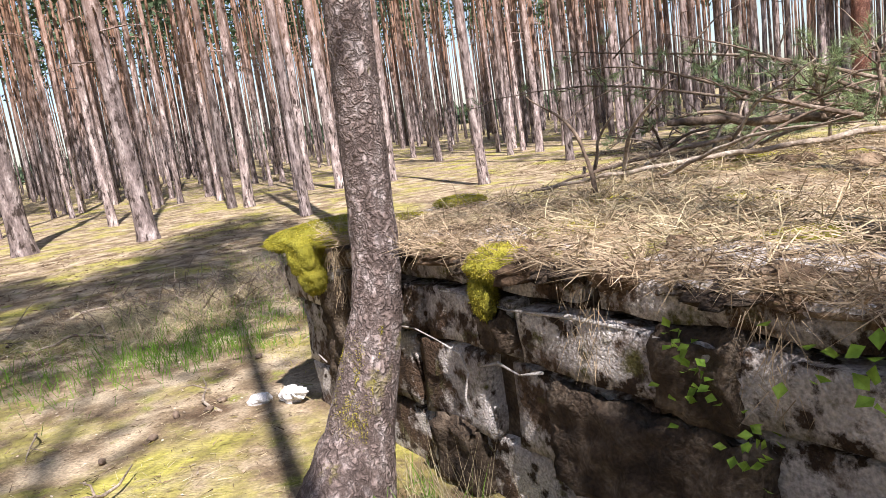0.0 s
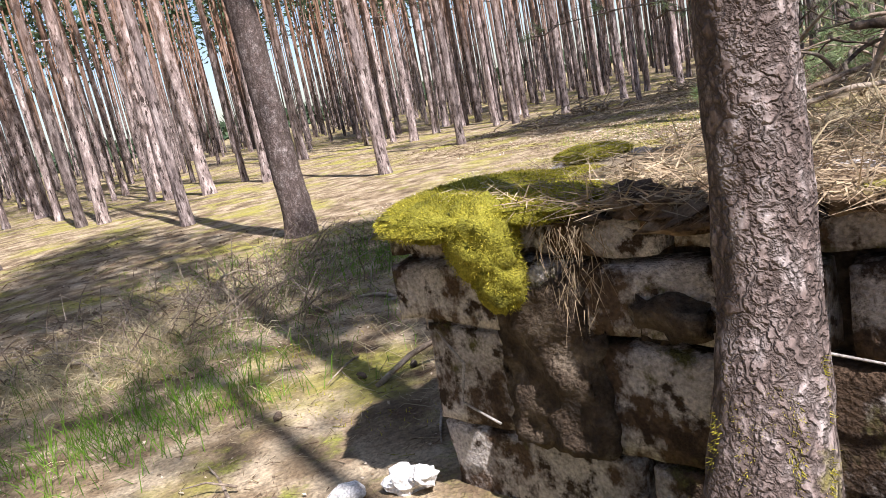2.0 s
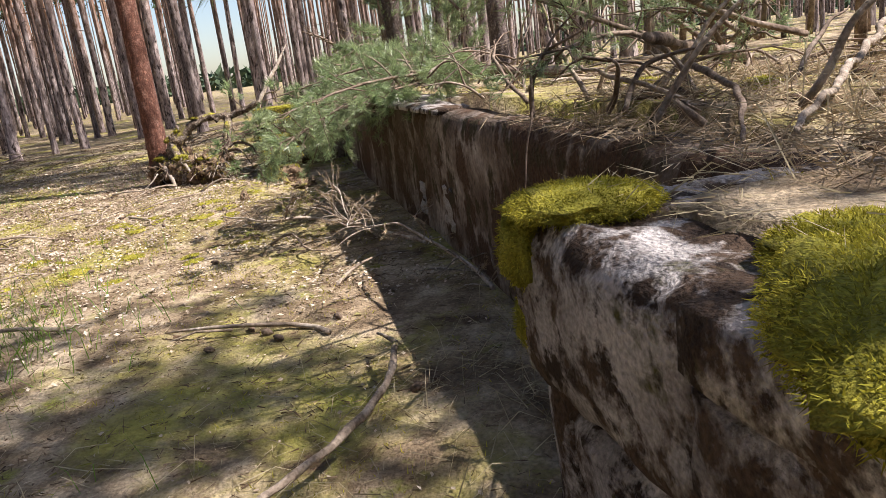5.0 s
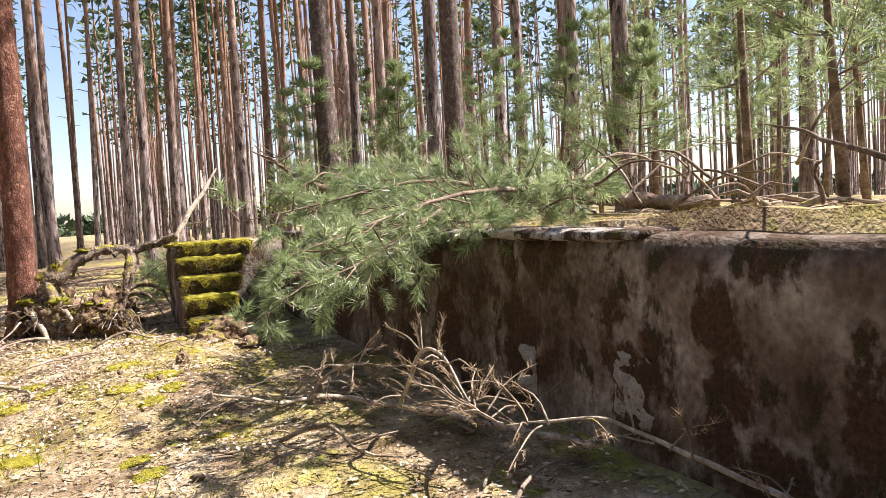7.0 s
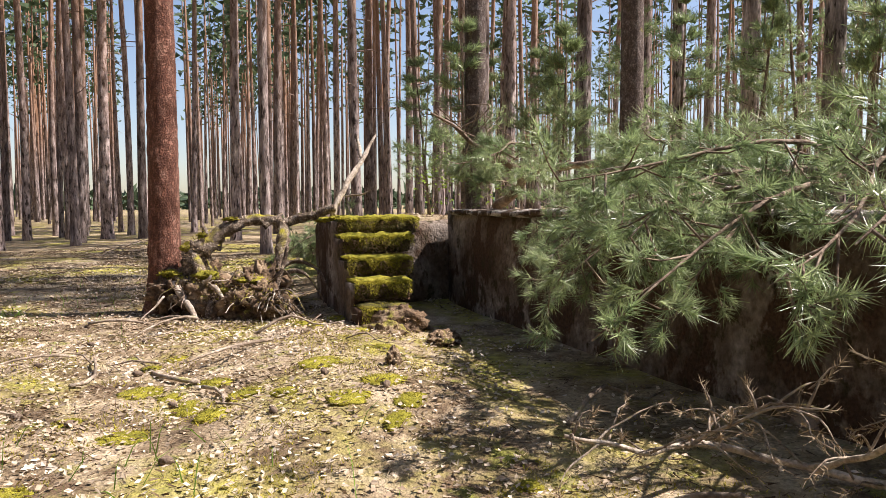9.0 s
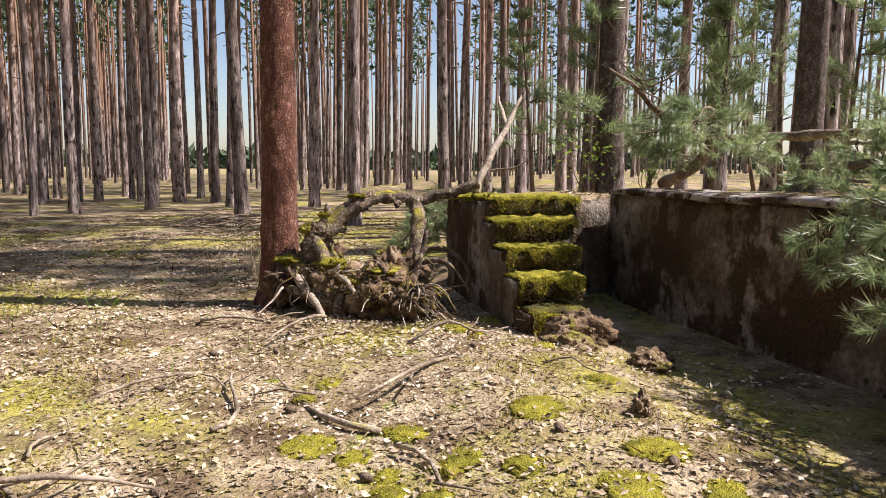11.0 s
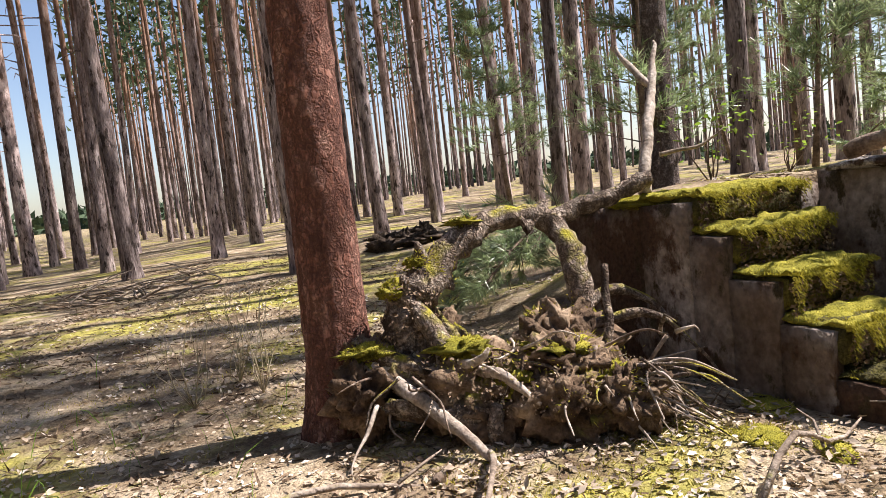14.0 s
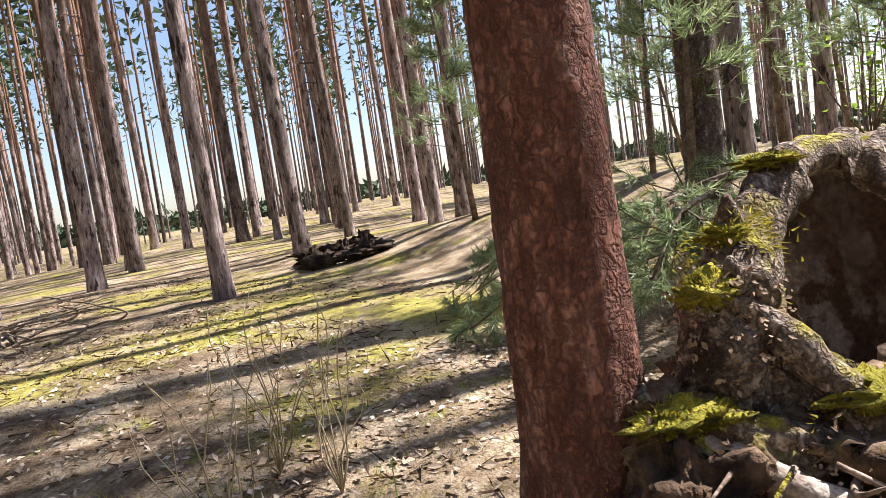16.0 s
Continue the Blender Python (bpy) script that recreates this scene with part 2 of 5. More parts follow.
FAR_WOOD = material("distant_woods", [(0.035, 0.06, 0.03), (0.08, 0.11, 0.06)], 0.2, 0.95, 0, island=0.3)


# ---- building helpers ----
def P(m, n, z=0.0):
    """A place from metres along the side wall (m), out from it (n), and up."""
    return Vector((m * MX - n * MY, m * MY + n * MX, z))


def mn(x, y):
    return x * MX + y * MY, -x * MY + y * MX


class Geo:
    """A growing list of vertices and faces."""

    def __init__(self, seed=0):
        self.v, self.f, self.smooth, self.rng = [], [], True, random.Random(seed)

    def tube(self, pts, radii, sides=8, rough=0.0, cap=True):
        pts = [Vector(p) for p in pts]
        base, n = len(self.v), len(pts)
        side = Vector((0.3, 0.9, 0.2))
        for i, p in enumerate(pts):
            d = (pts[min(i + 1, n - 1)] - pts[max(i - 1, 0)]).normalized()
            u = side - d * side.dot(d)
            u = u.normalized() if u.length > 1e-4 else d.orthogonal().normalized()
            side = u
            w = d.cross(u)
            for k in range(sides):
                a = 2 * math.pi * k / sides
                r = radii[i]
                if rough:
                    q = (p + (u * math.cos(a) + w * math.sin(a)) * r) * (0.5 / max(r, 0.02))
                    r *= 1 + rough * noise.noise(q)
                self.v.append(p + (u * math.cos(a) + w * math.sin(a)) * r)
        for i in range(n - 1):
            for k in range(sides):
                a, b = base + i * sides + k, base + i * sides + (k + 1) % sides
                self.f.append((a, b, b + sides, a + sides))
        if cap:
            self.f.append(tuple(base + k for k in reversed(range(sides))))
            self.f.append(tuple(base + (n - 1) * sides + k for k in range(sides)))

    def blade(self, p, d, length, width, bend=0.0, segs=1):
        d = Vector(d).normalized()
        u = d.cross(Vector((self.rng.uniform(-1, 1), self.rng.uniform(-1, 1), self.rng.uniform(-1, 1)))).normalized() * width / 2
        b = len(self.v)
        if segs == 1:
            self.v += [Vector(p) - u, Vector(p) + u, Vector(p) + d * length]
            self.f.append((b, b + 1, b + 2))
        else:
            mid = Vector(p) + d * length * 0.55
            tip = mid + (d + Vector((0, 0, -bend))).normalized() * length * 0.45
            self.v += [Vector(p) - u, Vector(p) + u, mid + u * 0.8, mid - u * 0.8, tip]
            self.f += [(b, b + 1, b + 2, b + 3), (b + 3, b + 2, b + 4)]

    def tuft(self, p, d, count, length, width, open_=0.9):
        d = Vector(d).normalized()
        r = self.rng
        for _ in range(count):
            q = Vector((r.gauss(0, 1), r.gauss(0, 1), r.gauss(0, 1))).normalized()
            self.blade(Vector(p) + d * r.uniform(-0.4, 0.3) * length, d + q * open_, length * r.uniform(0.7, 1.15), width)

    def leaf(self, p, d, normal, length, width):
        d = Vector(d).normalized()
        nn = Vector(normal)
        s = d.cross(nn)
        s = s.normalized() if s.length > 1e-4 else d.orthogonal().normalized()
        up = s.cross(d).normalized()
        b = len(self.v)
        p = Vector(p)
        self.v += [p, p + d * length * 0.45 + s * width / 2 + up * width * 0.12, p + d * length, p + d * length * 0.45 - s * width / 2 + up * width * 0.12,
                   p + d * length * 0.5]
        self.f += [(b, b + 4, b + 1), (b + 1, b + 4, b + 2), (b + 2, b + 4, b + 3), (b + 3, b + 4, b)]

    def lump(self, c, size, rough=0.3, freq=2.0, n=16, flat=None):
        """A rough rounded mass."""
        c, base = Vector(c), len(self.v)
        rings = n // 2
        off = Vector((self.rng.uniform(0, 50), self.rng.uniform(0, 50), 0))
        for i in range(rings + 1):
            th = math.pi * i / rings
            for k in range(n):
                a = 2 * math.pi * k / n
                d = Vector((math.sin(th) * math.cos(a), math.sin(th) * math.sin(a), math.cos(th)))
                r = 1 + rough * (noise.noise(d * freq + off) + 0.5 * noise.noise(d * freq * 2.6 + off) + 0.3 * noise.noise(d * freq * 6 + off))
                q = Vector((d.x * size[0] * r, d.y * size[1] * r, d.z * size[2] * r))
                if flat is not None:
                    q.z = max(q.z, flat)
                self.v.append(c + q)
        for i in range(rings):
            for k in range(n):
                a, b = base + i * n + k, base + i * n + (k + 1) % n
                self.f.append((a, a + n, b + n, b))

    def box(self, m0, m1, n0, n1, z0, z1, rough=0.02, cells=0.08, freq=3.0, round_=0.02):
        """A worn block, square to the wall: a grid on each side, dented and with blunt edges."""
        lo, hi = Vector((m0, n0, z0)), Vector((m1, n1, z1))
        cuts = [max(1, min(40, round((hi[a] - lo[a]) / cells))) for a in range(3)]
        index, mid = {}, (lo + hi) / 2

        def vert(i):
            if i not in index:
                q = Vector([lo[a] + (hi[a] - lo[a]) * i[a] / cuts[a] for a in range(3)])
                edge = sum(i[a] in (0, cuts[a]) for a in range(3))
                if edge > 1:
                    for a in range(3):
                        if i[a] in (0, cuts[a]):
                            q[a] += round_ * (1 if i[a] == 0 else -1) * (0.6 + 0.9 * abs(noise.noise(q * 9)))
                s = Vector((noise.noise(q * freq), noise.noise(q * freq + Vector((9, 0, 0))), noise.noise(q * freq + Vector((0, 9, 0)))))
                s += 0.45 * Vector((noise.noise(q * freq * 3.7), noise.noise(q * freq * 3.7 + Vector((9, 0, 0))), noise.noise(q * freq * 3.7 + Vector((0, 9, 0)))))
                for a in range(3):
                    if i[a] in (0, cuts[a]):
                        q[a] += s[a] * rough
                index[i] = len(self.v)
                self.v.append(P(*q))
            return index[i]

        for a in range(3):
            b, c = (a + 1) % 3, (a + 2) % 3
            for end in (0, cuts[a]):
                for j in range(cuts[b]):
                    for k in range(cuts[c]):
                        quad = []
                        for dj, dk in ((0, 0), (1, 0), (1, 1), (0, 1)):
                            i = [0, 0, 0]
                            i[a], i[b], i[c] = end, j + dj, k + dk
                            quad.append(vert(tuple(i)))
                        self.f.append(tuple(quad) if end else tuple(reversed(quad)))

    def mesh(self, name, mat, smooth=True):
        me = bpy.data.meshes.new(name)
        me.from_pydata([tuple(v) for v in self.v], [], self.f)
        me.materials.append(mat)
        if smooth:
            me.polygons.foreach_set("use_smooth", [True] * len(me.polygons))
        me.update()
        return me


def part(name, geo, mat, parent=None, label="", smooth=True):
    ob = new(name, geo.mesh(name, mat, smooth))
    if parent:
        ob.parent = parent
        ob.matrix_parent_inverse = parent.matrix_basis.inverted()
    if label:
        tagged(ob, label)
    return ob


def thing(name, at, label, category, group=""):
    ob = new(name)
    ob.empty_display_size = 0.1
    ob.location = at
    return tagged(ob, label, category, group)


def bent(a, b, sag=0.1, n=7, seed=0, wobble=0.05):
    r = random.Random(seed)
    a, b = Vector(a), Vector(b)
    out = []
    w1, w2 = (Vector((r.uniform(-1, 1), r.uniform(-1, 1), r.uniform(-1, 1))) for _ in range(2))
    for i in range(n):
        t = i / (n - 1)
        out.append(a.lerp(b, t) + Vector((0, 0, sag * math.sin(math.pi * t))) + (w1 * math.sin(math.pi * t) + w2 * math.sin(2 * math.pi * t)) * wobble)
    return out


# ---- ground ----
def smooth(a, b, x):
    t = min(1.0, max(0.0, (x - a) / (b - a)))
    return t * t * (3 - 2 * t)


def low(m, n):
    """The forest floor without the platform."""
    x, y = m * MX - n * MY, m * MY + n * MX
    z = 0.05 * noise.noise((x * 0.35, y * 0.35, 0)) + 0.02 * noise.noise((x * 1.6, y * 1.6, 4))
    far = math.hypot(x - 3, y - 8)
    z += smooth(8, 40, far) * 0.3 * noise.noise((x * 0.05, y * 0.05, 7))
    # a low rim of thrown-up sand beside the sunken strip along the wall
    z += 0.13 * smooth(7.8, 9.4, m) * smooth(12.0, 10.6, m) * smooth(4.0, 4.7, n) * smooth(6.2, 5.0, n)
    z += 0.06 * smooth(2.4, 1.0, m) * smooth(4.5, 3.0, n)
    z += max(0.0, far - 30) * 0.004
    # the floor climbs gently away from the stairs, but not towards the meadow
    z += 0.022 * max(0.0, min(x, 46) - 6) * smooth(30, 16, y) * smooth(-30, -6, y)
    return z


def ground_height(m, n):
    z = low(m, n)
    edge = 3.62 if m < 2.78 else (2.98 if m < 12.88 else 4.22)
    inside = m > 1.80 and n < edge
    if inside or m > 13.6:
        side_ = smooth(0.0, 3.0, n)
        k = smooth(15.8, 13.6, m) * side_ + smooth(26.0, 13.6, m) * (1 - side_)
        if m > 13.6:
            k *= smooth(4.6, 2.6, n)
        k *= smooth(-12, -6, n)
        x, y = m * MX - n * MY, m * MY + n * MX
        top = 1.03 + 0.08 * smooth(2.9, 3.4, m) * smooth(7.5, 6, m) * smooth(0.5, 2.5, n) + 0.035 * noise.noise((x * 0.9, y * 0.9, 2)) + 0.02 * noise.noise((x * 3, y * 3, 5)) - 0.06 * smooth(11, 13, m)
        z = z + (top - z) * k
    return z


def lines(*spans):
    out = []
    for a, b, step in spans:
        k = max(1, round((b - a) / step))
        out += [a + (b - a) * i / k for i in range(k)]
    return out + [spans[-1][1]]


ms = lines((-900, -200, 100), (-200, -40, 20), (-40, -10, 2), (-10, -3, 0.35), (-3, 1.76, 0.1), (1.76, 1.84, 0.08), (1.84, 16, 0.1), (16, 22, 0.3), (22, 50, 1.5), (50, 200, 15), (200, 900, 100))
ns = lines((-900, -200, 100), (-200, -40, 20), (-40, -8, 2), (-8, 0, 0.3), (0, 2.94, 0.1), (2.94, 3.02, 0.08), (3.02, 3.58, 0.09), (3.58, 3.66, 0.08), (3.66, 4.18, 0.09), (4.18, 4.26, 0.08), (4.26, 12, 0.1), (12, 20, 0.4), (20, 50, 1.5), (50, 200, 15), (200, 900, 100))
g = Geo()
g.v = [P(m, n, ground_height(m, n)) for m in ms for n in ns]
w = len(ns)
g.f = [(i * w + j, (i + 1) * w + j, (i + 1) * w + j + 1, i * w + j + 1) for i in range(len(ms) - 1) for j in range(w - 1)]
ground = part("ground", g, SOIL)
tagged(ground, "sunlit forest floor of dry needles, yellow moss and leaf litter", "forest floor", kind="structure")


def on_ground(x, y, lift=0.0):
    return Vector((x, y, ground_height(*mn(x, y)) + lift))


# ---- concrete platform: the walls and their blocks ----
core = Geo()
core.box(1.72, 2.8, -4.5, 3.70, -0.3, 1.0, 0.03)
front = part("wall_front", core, RUBBLE)
tagged(front, "crumbling concrete retaining wall with broken plaster and dark mortar", "retaining wall", kind="structure")
rng = random.Random(4)
for z0, z1, out, spans in ((-0.15, 0.30, 0.05, ((3.80, 3.05), (3.02, 2.45), (2.42, 1.55), (1.52, 0.7), (0.67, -0.3), (-0.33, -1.4), (-1.43, -2.6), (-2.63, -4.4))),
                           (0.32, 0.66, 0.02, ((3.80, 3.28), (3.25, 2.62), (2.58, 2.12), (1.98, 1.32), (1.28, 0.5), (0.46, -0.6), (-0.63, -1.9), (-1.93, -4.4))),
                           (0.69, 0.90, 0.0, ((3.86, 3.20), (3.17, 2.52), (2.48, 1.9), (1.86, 1.25), (1.22, 0.35), (0.32, -0.9), (-0.93, -2.4), (-2.43, -4.4))),
                           (0.915, 1.04, 0.03, ((3.88, 2.9), (2.87, 2.2), (2.17, 1.6), (1.5, 0.7), (0.66, -0.5), (-0.53, -2.0), (-2.03, -4.4)))):
    for a, b in spans:
        bl = Geo()
        o = out + rng.uniform(-0.015, 0.02)
        bl.box(1.61 + o, 2.2, b, a, z0 + rng.uniform(-0.01, 0.01), z1 + rng.uniform(-0.01, 0.01), 0.014, 0.045, 5.0, 0.006)
        part("block", bl, CONCRETE, front)
for n0, n1, z0, z1 in ((0.95, 1.75, 0.28, 0.64), (2.2, 2.5, 0.02, 0.34), (1.0, 1.3, 0.66, 0.92), (3.1, 3.45, 0.3, 0.86), (0.3, 0.7, 0.3, 0.6), (1.9, 2.1, 0.7, 0.86), (2.75, 3.0, .7, .82)):
    rb = Geo(int(n0 * 90))
    rb.box(1.585, 1.72, n0, n1, z0, z1, 0.035, 0.028, 11, 0.03)
    part("rubble_patch", rb, RUBBLE, front, "pitted broken mortar")
rc = random.Random(9)
for k in range(26):
    n = 3.15 - k * .17
    cz = Geo(900 + k)
    cz.lump(P(1.70 + rc.uniform(-.03, .06), n, 1.03 + rc.uniform(-.02, .02)), (rc.uniform(.09, .16), rc.uniform(.1, .17), rc.uniform(.03, .055)), .6, 3.0, 20)
    part("soil_crust", cz, CLOD if k % 3 else RUBBLE, front, "crust of earth and needles on the wall edge")
for k, pts in enumerate((((2.75, .695), (2.55, .705), (2.34, .69), (2.22, .655), (2.2, .58), (2.21, .48), (2.19, .36)), ((2.1, .63), (2.0, .66), (1.86, .65), (1.75, .68)), ((2.3, .905), (2.1, .90), (1.9, .885), (1.6, .90), (1.3, .89)), ((3.7, .66), (3.62, .55), (3.64, .42), (3.5, .36)))):
    lip = Geo(k)
    lip.tube([P(1.60 + .012 * math.sin(i * 2.1), n, z) for i, (n, z) in enumerate(pts)], [.003 + .003 * (i % 2) for i in range(len(pts))], 6, .8)
    part("plaster_lip", lip, PLASTER, front, "pale broken plaster edge")
end = Geo()
end.box(1.66, 2.93, 3.45, 3.86, 0.60, 1.03, 0.03, 0.06, 3.5, 0.03)
part("end_block", end, CONCRETE, front)
end = Geo()
end.box(1.72, 2.90, 3.40, 3.80, -0.2, 0.60, 0.04, 0.06, 3.0, 0.03)
part("end_block", end, CONCRETE, front)
inner = Geo()
inner.box(2.75, 2.92, 2.9, 3.82, -0.2, 1.02, 0.02)
part("end_block", inner, CONCRETE, front)
core = Geo()
core.box(2.5, 12.7, 2.80, 3.15, -0.3, 1.02, 0.02, 0.12, 1.5, 0.03)
side = part("wall_side", core, STAINED)
tagged(side, "shaded retaining wall of brown-stained concrete under a mossy edge", "retaining wall", kind="structure")
slab = Geo()
slab.box(6.2, 12.6, 2.6, 3.22, 0.985, 1.05, 0.02, 0.09, 3.0, 0.02)
part("coping", slab, CONCRETE, side)

for m0, m1, z0, z1 in ((7.08, 7.28, .12, .42), (6.18, 6.46, .14, .50)):
    pp = Geo(int(m0 * 60))
    pp.box(m0, m1, 3.10, 3.150, z0, z1, 0.04, 0.016, 11.0, 0.03)
    part("plaster_patch", pp, PLASTER, side, "pale patch of plaster left on the stained wall")

stairs = thing("staircase", P(12.0, 4.0, 0), "five moss-covered concrete steps with a dark side wall", "stairs")
stairs["kind"] = "structure"
body = Geo()
body.box(12.75, 13.6, 2.9, 4.40, -0.3, 0.93, 0.03, 0.1, 2.5, 0.03)
part("side_wall", body, STAINED, stairs, "dark stained concrete block behind the steps")
for k, (m0, m1, z) in enumerate(((11.58, 11.83, 0.19), (11.83, 12.07, 0.39), (12.07, 12.32, 0.58), (12.32, 12.54, 0.785), (12.54, 12.86, 0.95))):
    ck = Geo(k)
    ck.box(m0, m1, 4.36, 4.43, -0.2, z - 0.012, 0.008, 0.08, 4, 0.002)
    part("cheek", ck, STAINED, stairs, "dark stained concrete side of the steps")
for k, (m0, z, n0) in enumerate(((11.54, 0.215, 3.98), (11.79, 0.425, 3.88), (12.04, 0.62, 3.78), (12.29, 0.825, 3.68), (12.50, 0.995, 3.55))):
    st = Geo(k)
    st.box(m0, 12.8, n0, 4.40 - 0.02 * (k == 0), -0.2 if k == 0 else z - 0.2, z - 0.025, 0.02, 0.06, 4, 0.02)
    step = part("step", st, STEP_DARK if k else STAINED, stairs)
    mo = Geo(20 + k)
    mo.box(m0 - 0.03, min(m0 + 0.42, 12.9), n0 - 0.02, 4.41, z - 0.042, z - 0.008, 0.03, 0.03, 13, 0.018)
    part("moss_tread", mo, MOSS if k else STEP_DARK, step, "yellow-green moss on the tread")
    sp = Geo(60 + k)
    for _ in range(1500):
        m, n = sp.rng.uniform(m0 - 0.05, m0 + 0.27), sp.rng.uniform(n0, 4.42)
        if noise.noise((m * 9, n * 9, k)) > -0.25:
            sp.blade(P(m, n, z - 0.02), (sp.rng.gauss(0, .6), sp.rng.gauss(0, .6), 1), sp.rng.uniform(.008, .03), .005)
    # tufts that hang unevenly down the front and the open side
    for _ in range(1500):
        n = sp.rng.uniform(n0, 4.42)
        drop = 0.16 * max(0.0, 0.35 + noise.noise((n * 9, k * 3.3, 1)) * 1.3)
        sp.blade(P(m0 - 0.032 - sp.rng.uniform(0, .02), n, z - 0.02 - drop * sp.rng.random() ** 1.4), P(-1, sp.rng.gauss(0, .6), -sp.rng.uniform(0.4, 2.0)), sp.rng.uniform(.010, .03), .0045)
    for _ in range(500):
        m = sp.rng.uniform(m0, m0 + 0.26)
        sp.blade(P(m, n0 - 0.022, z - 0.02 - 0.12 * sp.rng.random() ** 2), P(sp.rng.gauss(0, .6), -1, -sp.rng.uniform(0.4, 2.0)), sp.rng.uniform(.010, .03), .0045)
    part("moss_fuzz", sp, MOSS_BLADE, step, smooth=False)
    cr = Geo(640 + k)
    for _ in range(700):
        n = cr.rng.uniform(n0, 4.4)
        cr.leaf(P(m0 - .022, n, z - cr.rng.uniform(.05, .2)), (cr.rng.gauss(0, 1), cr.rng.gauss(0, 1), cr.rng.gauss(0, 1)), P(-1, cr.rng.gauss(0, .6), cr.rng.gauss(.2, .6)), cr.rng.uniform(.008, .03), cr.rng.uniform(.006, .02))
    tagged(part("crumb_layer", cr, CLOD, step, "dark crumbling earth on the riser", False), kind="stuff")


# ---- moss cap on the corner of the front wall ----
def moss_cap(at_list, label, seed, sprigs, length=0.016):
    """A cushion of moss made of rough lumps with short sprigs all over."""
    first = at_list[0][0]
    cap = thing("moss_cushion", first, label, "moss")
    for i, (c, size) in enumerate(at_list):
        body = Geo(seed + i)
        body.lump(c, size, 0.30, 2.9, 30)
        part("cushion", body, MOSS, cap)
    blades = Geo(seed + 1)
    r = blades.rng
    for c, size in at_list:
        for _ in range(int(sprigs * size[0] * size[1] * 340 + sprigs * 0.6)):
            d = Vector((r.gauss(0, 1), r.gauss(0, 1), r.gauss(0.25, 0.8))).normalized()
            p = Vector(c) + Vector((d.x * size[0], d.y * size[1], d.z * size[2])) * r.uniform(0.92, 1.12)
            blades.blade(p, d + Vector((r.gauss(0, .6), r.gauss(0, .6), r.gauss(-.15, .5))), length * r.uniform(.3, 1.0), 0.0026)
    tagged(part("fuzz", blades, MOSS_BLADE, cap, smooth=False), kind="stuff")
    return cap


moss_cap([(P(1.68, 3.62, 1.04), (0.22, 0.30, 0.055)), (P(1.95, 3.72, 1.05), (0.30, 0.16, 0.05)), (P(1.57, 3.42, 0.98), (0.10, 0.17, 0.13)), (P(1.55, 3.36, 0.88), (0.07, 0.11, 0.10)),
          (P(1.75, 3.3, 1.05), (0.2, 0.22, 0.04)), (P(2.2, 3.55, 1.03), (0.2, 0.14, 0.035)), (P(2.80, 3.72, 1.04), (0.16, 0.16, 0.035)), (P(2.85, 3.84, 0.95), (0.08, 0.06, 0.1)), (P(2.88, 3.82, 0.76), (0.06, 0.05, 0.08))],
         "thick yellow-green moss cushion overhanging the concrete corner", 11, 900)
moss_cap([(P(1.66, 1.98, 1.03), (0.12, 0.16, 0.06)), (P(1.6, 2.02, 0.93), (0.05, 0.1, 0.1))], "small moss patch hanging over the wall edge", 31, 900)
moss_cap([(P(13.0, 4.15, 0.94), (0.3, 0.26, 0.035)), (P(13.4, 4.18, 0.94), (0.24, 0.24, 0.035))], "yellow moss along the top of the stair wall", 39, 500)


# ---- pines ----
def bark_trunk(name, pts, radii, mat, parent, plates=0, seed=0, sides=28):
    """A trunk with furrowed plates: a fine tube whose surface is broken up by stretched noise."""
    pts = [Vector(p) for p in pts]
    fine_p, fine_r = [], []
    for i in range(len(pts) - 1):
        k = max(1, int((pts[i + 1] - pts[i]).length / 0.03)) if pts[i].z < 3.2 else 6
        for j in range(k):
            t = j / k
            a, b, c, d = pts[max(i - 1, 0)], pts[i], pts[i + 1], pts[min(i + 2, len(pts) - 1)]
            q = 0.5 * ((2 * b) + (c - a) * t + (2 * a - 5 * b + 4 * c - d) * t * t + (3 * b - a - 3 * c + d) * t ** 3)
            fine_p.append(q)
            fine_r.append(radii[i] + (radii[i + 1] - radii[i]) * t)
    g = Geo(seed)
    g.tube(fine_p, fine_r, sides)
    for i, v in enumerate(g.v[: len(fine_p) * sides]):
        c = fine_p[i // sides]
        d = v - c
        q = Vector((v.x * 14, v.y * 14, v.z * 5)) + Vector((seed, 0, 0))
        k = 1 + plates * (abs(noise.noise(q)) * 1.6 - 0.35 + 0.5 * noise.noise(q * 2.7))
        g.v[i] = c + d * k
    return part(name, g, mat, parent)


def crown_geo(seed, height, base, radius, clumps, per):
    """Whorled limbs with needle clumps in the upper part of a tall pine."""
    g, wood = Geo(seed), Geo(seed + 5)
    r = g.rng
    for _ in range(clumps):
        t = r.random() ** 0.8
        z = base + (height - base) * t
        a = r.uniform(0, 2 * math.pi)
        reach = radius * (1.05 - 0.75 * t) * r.uniform(0.35, 1.0)
        tip = Vector((math.cos(a) * reach, math.sin(a) * reach, z + r.uniform(-0.2, 0.5)))
        if r.random() < 0.4:
            wood.tube([(0, 0, z - 0.2), tip * 0.5 + Vector((0, 0, z * 0.5)), tip], (0.035, 0.025, 0.01), 4, cap=False)
        for _ in range(per):
            p = tip + Vector((r.gauss(0, 0.28), r.gauss(0, 0.28), r.gauss(0, 0.16)))
            g.blade(p, (r.gauss(0, 1), r.gauss(0, 1), r.gauss(0.2, 0.7)), r.uniform(0.25, 0.5), r.uniform(0.07, 0.14))
    return g, wood


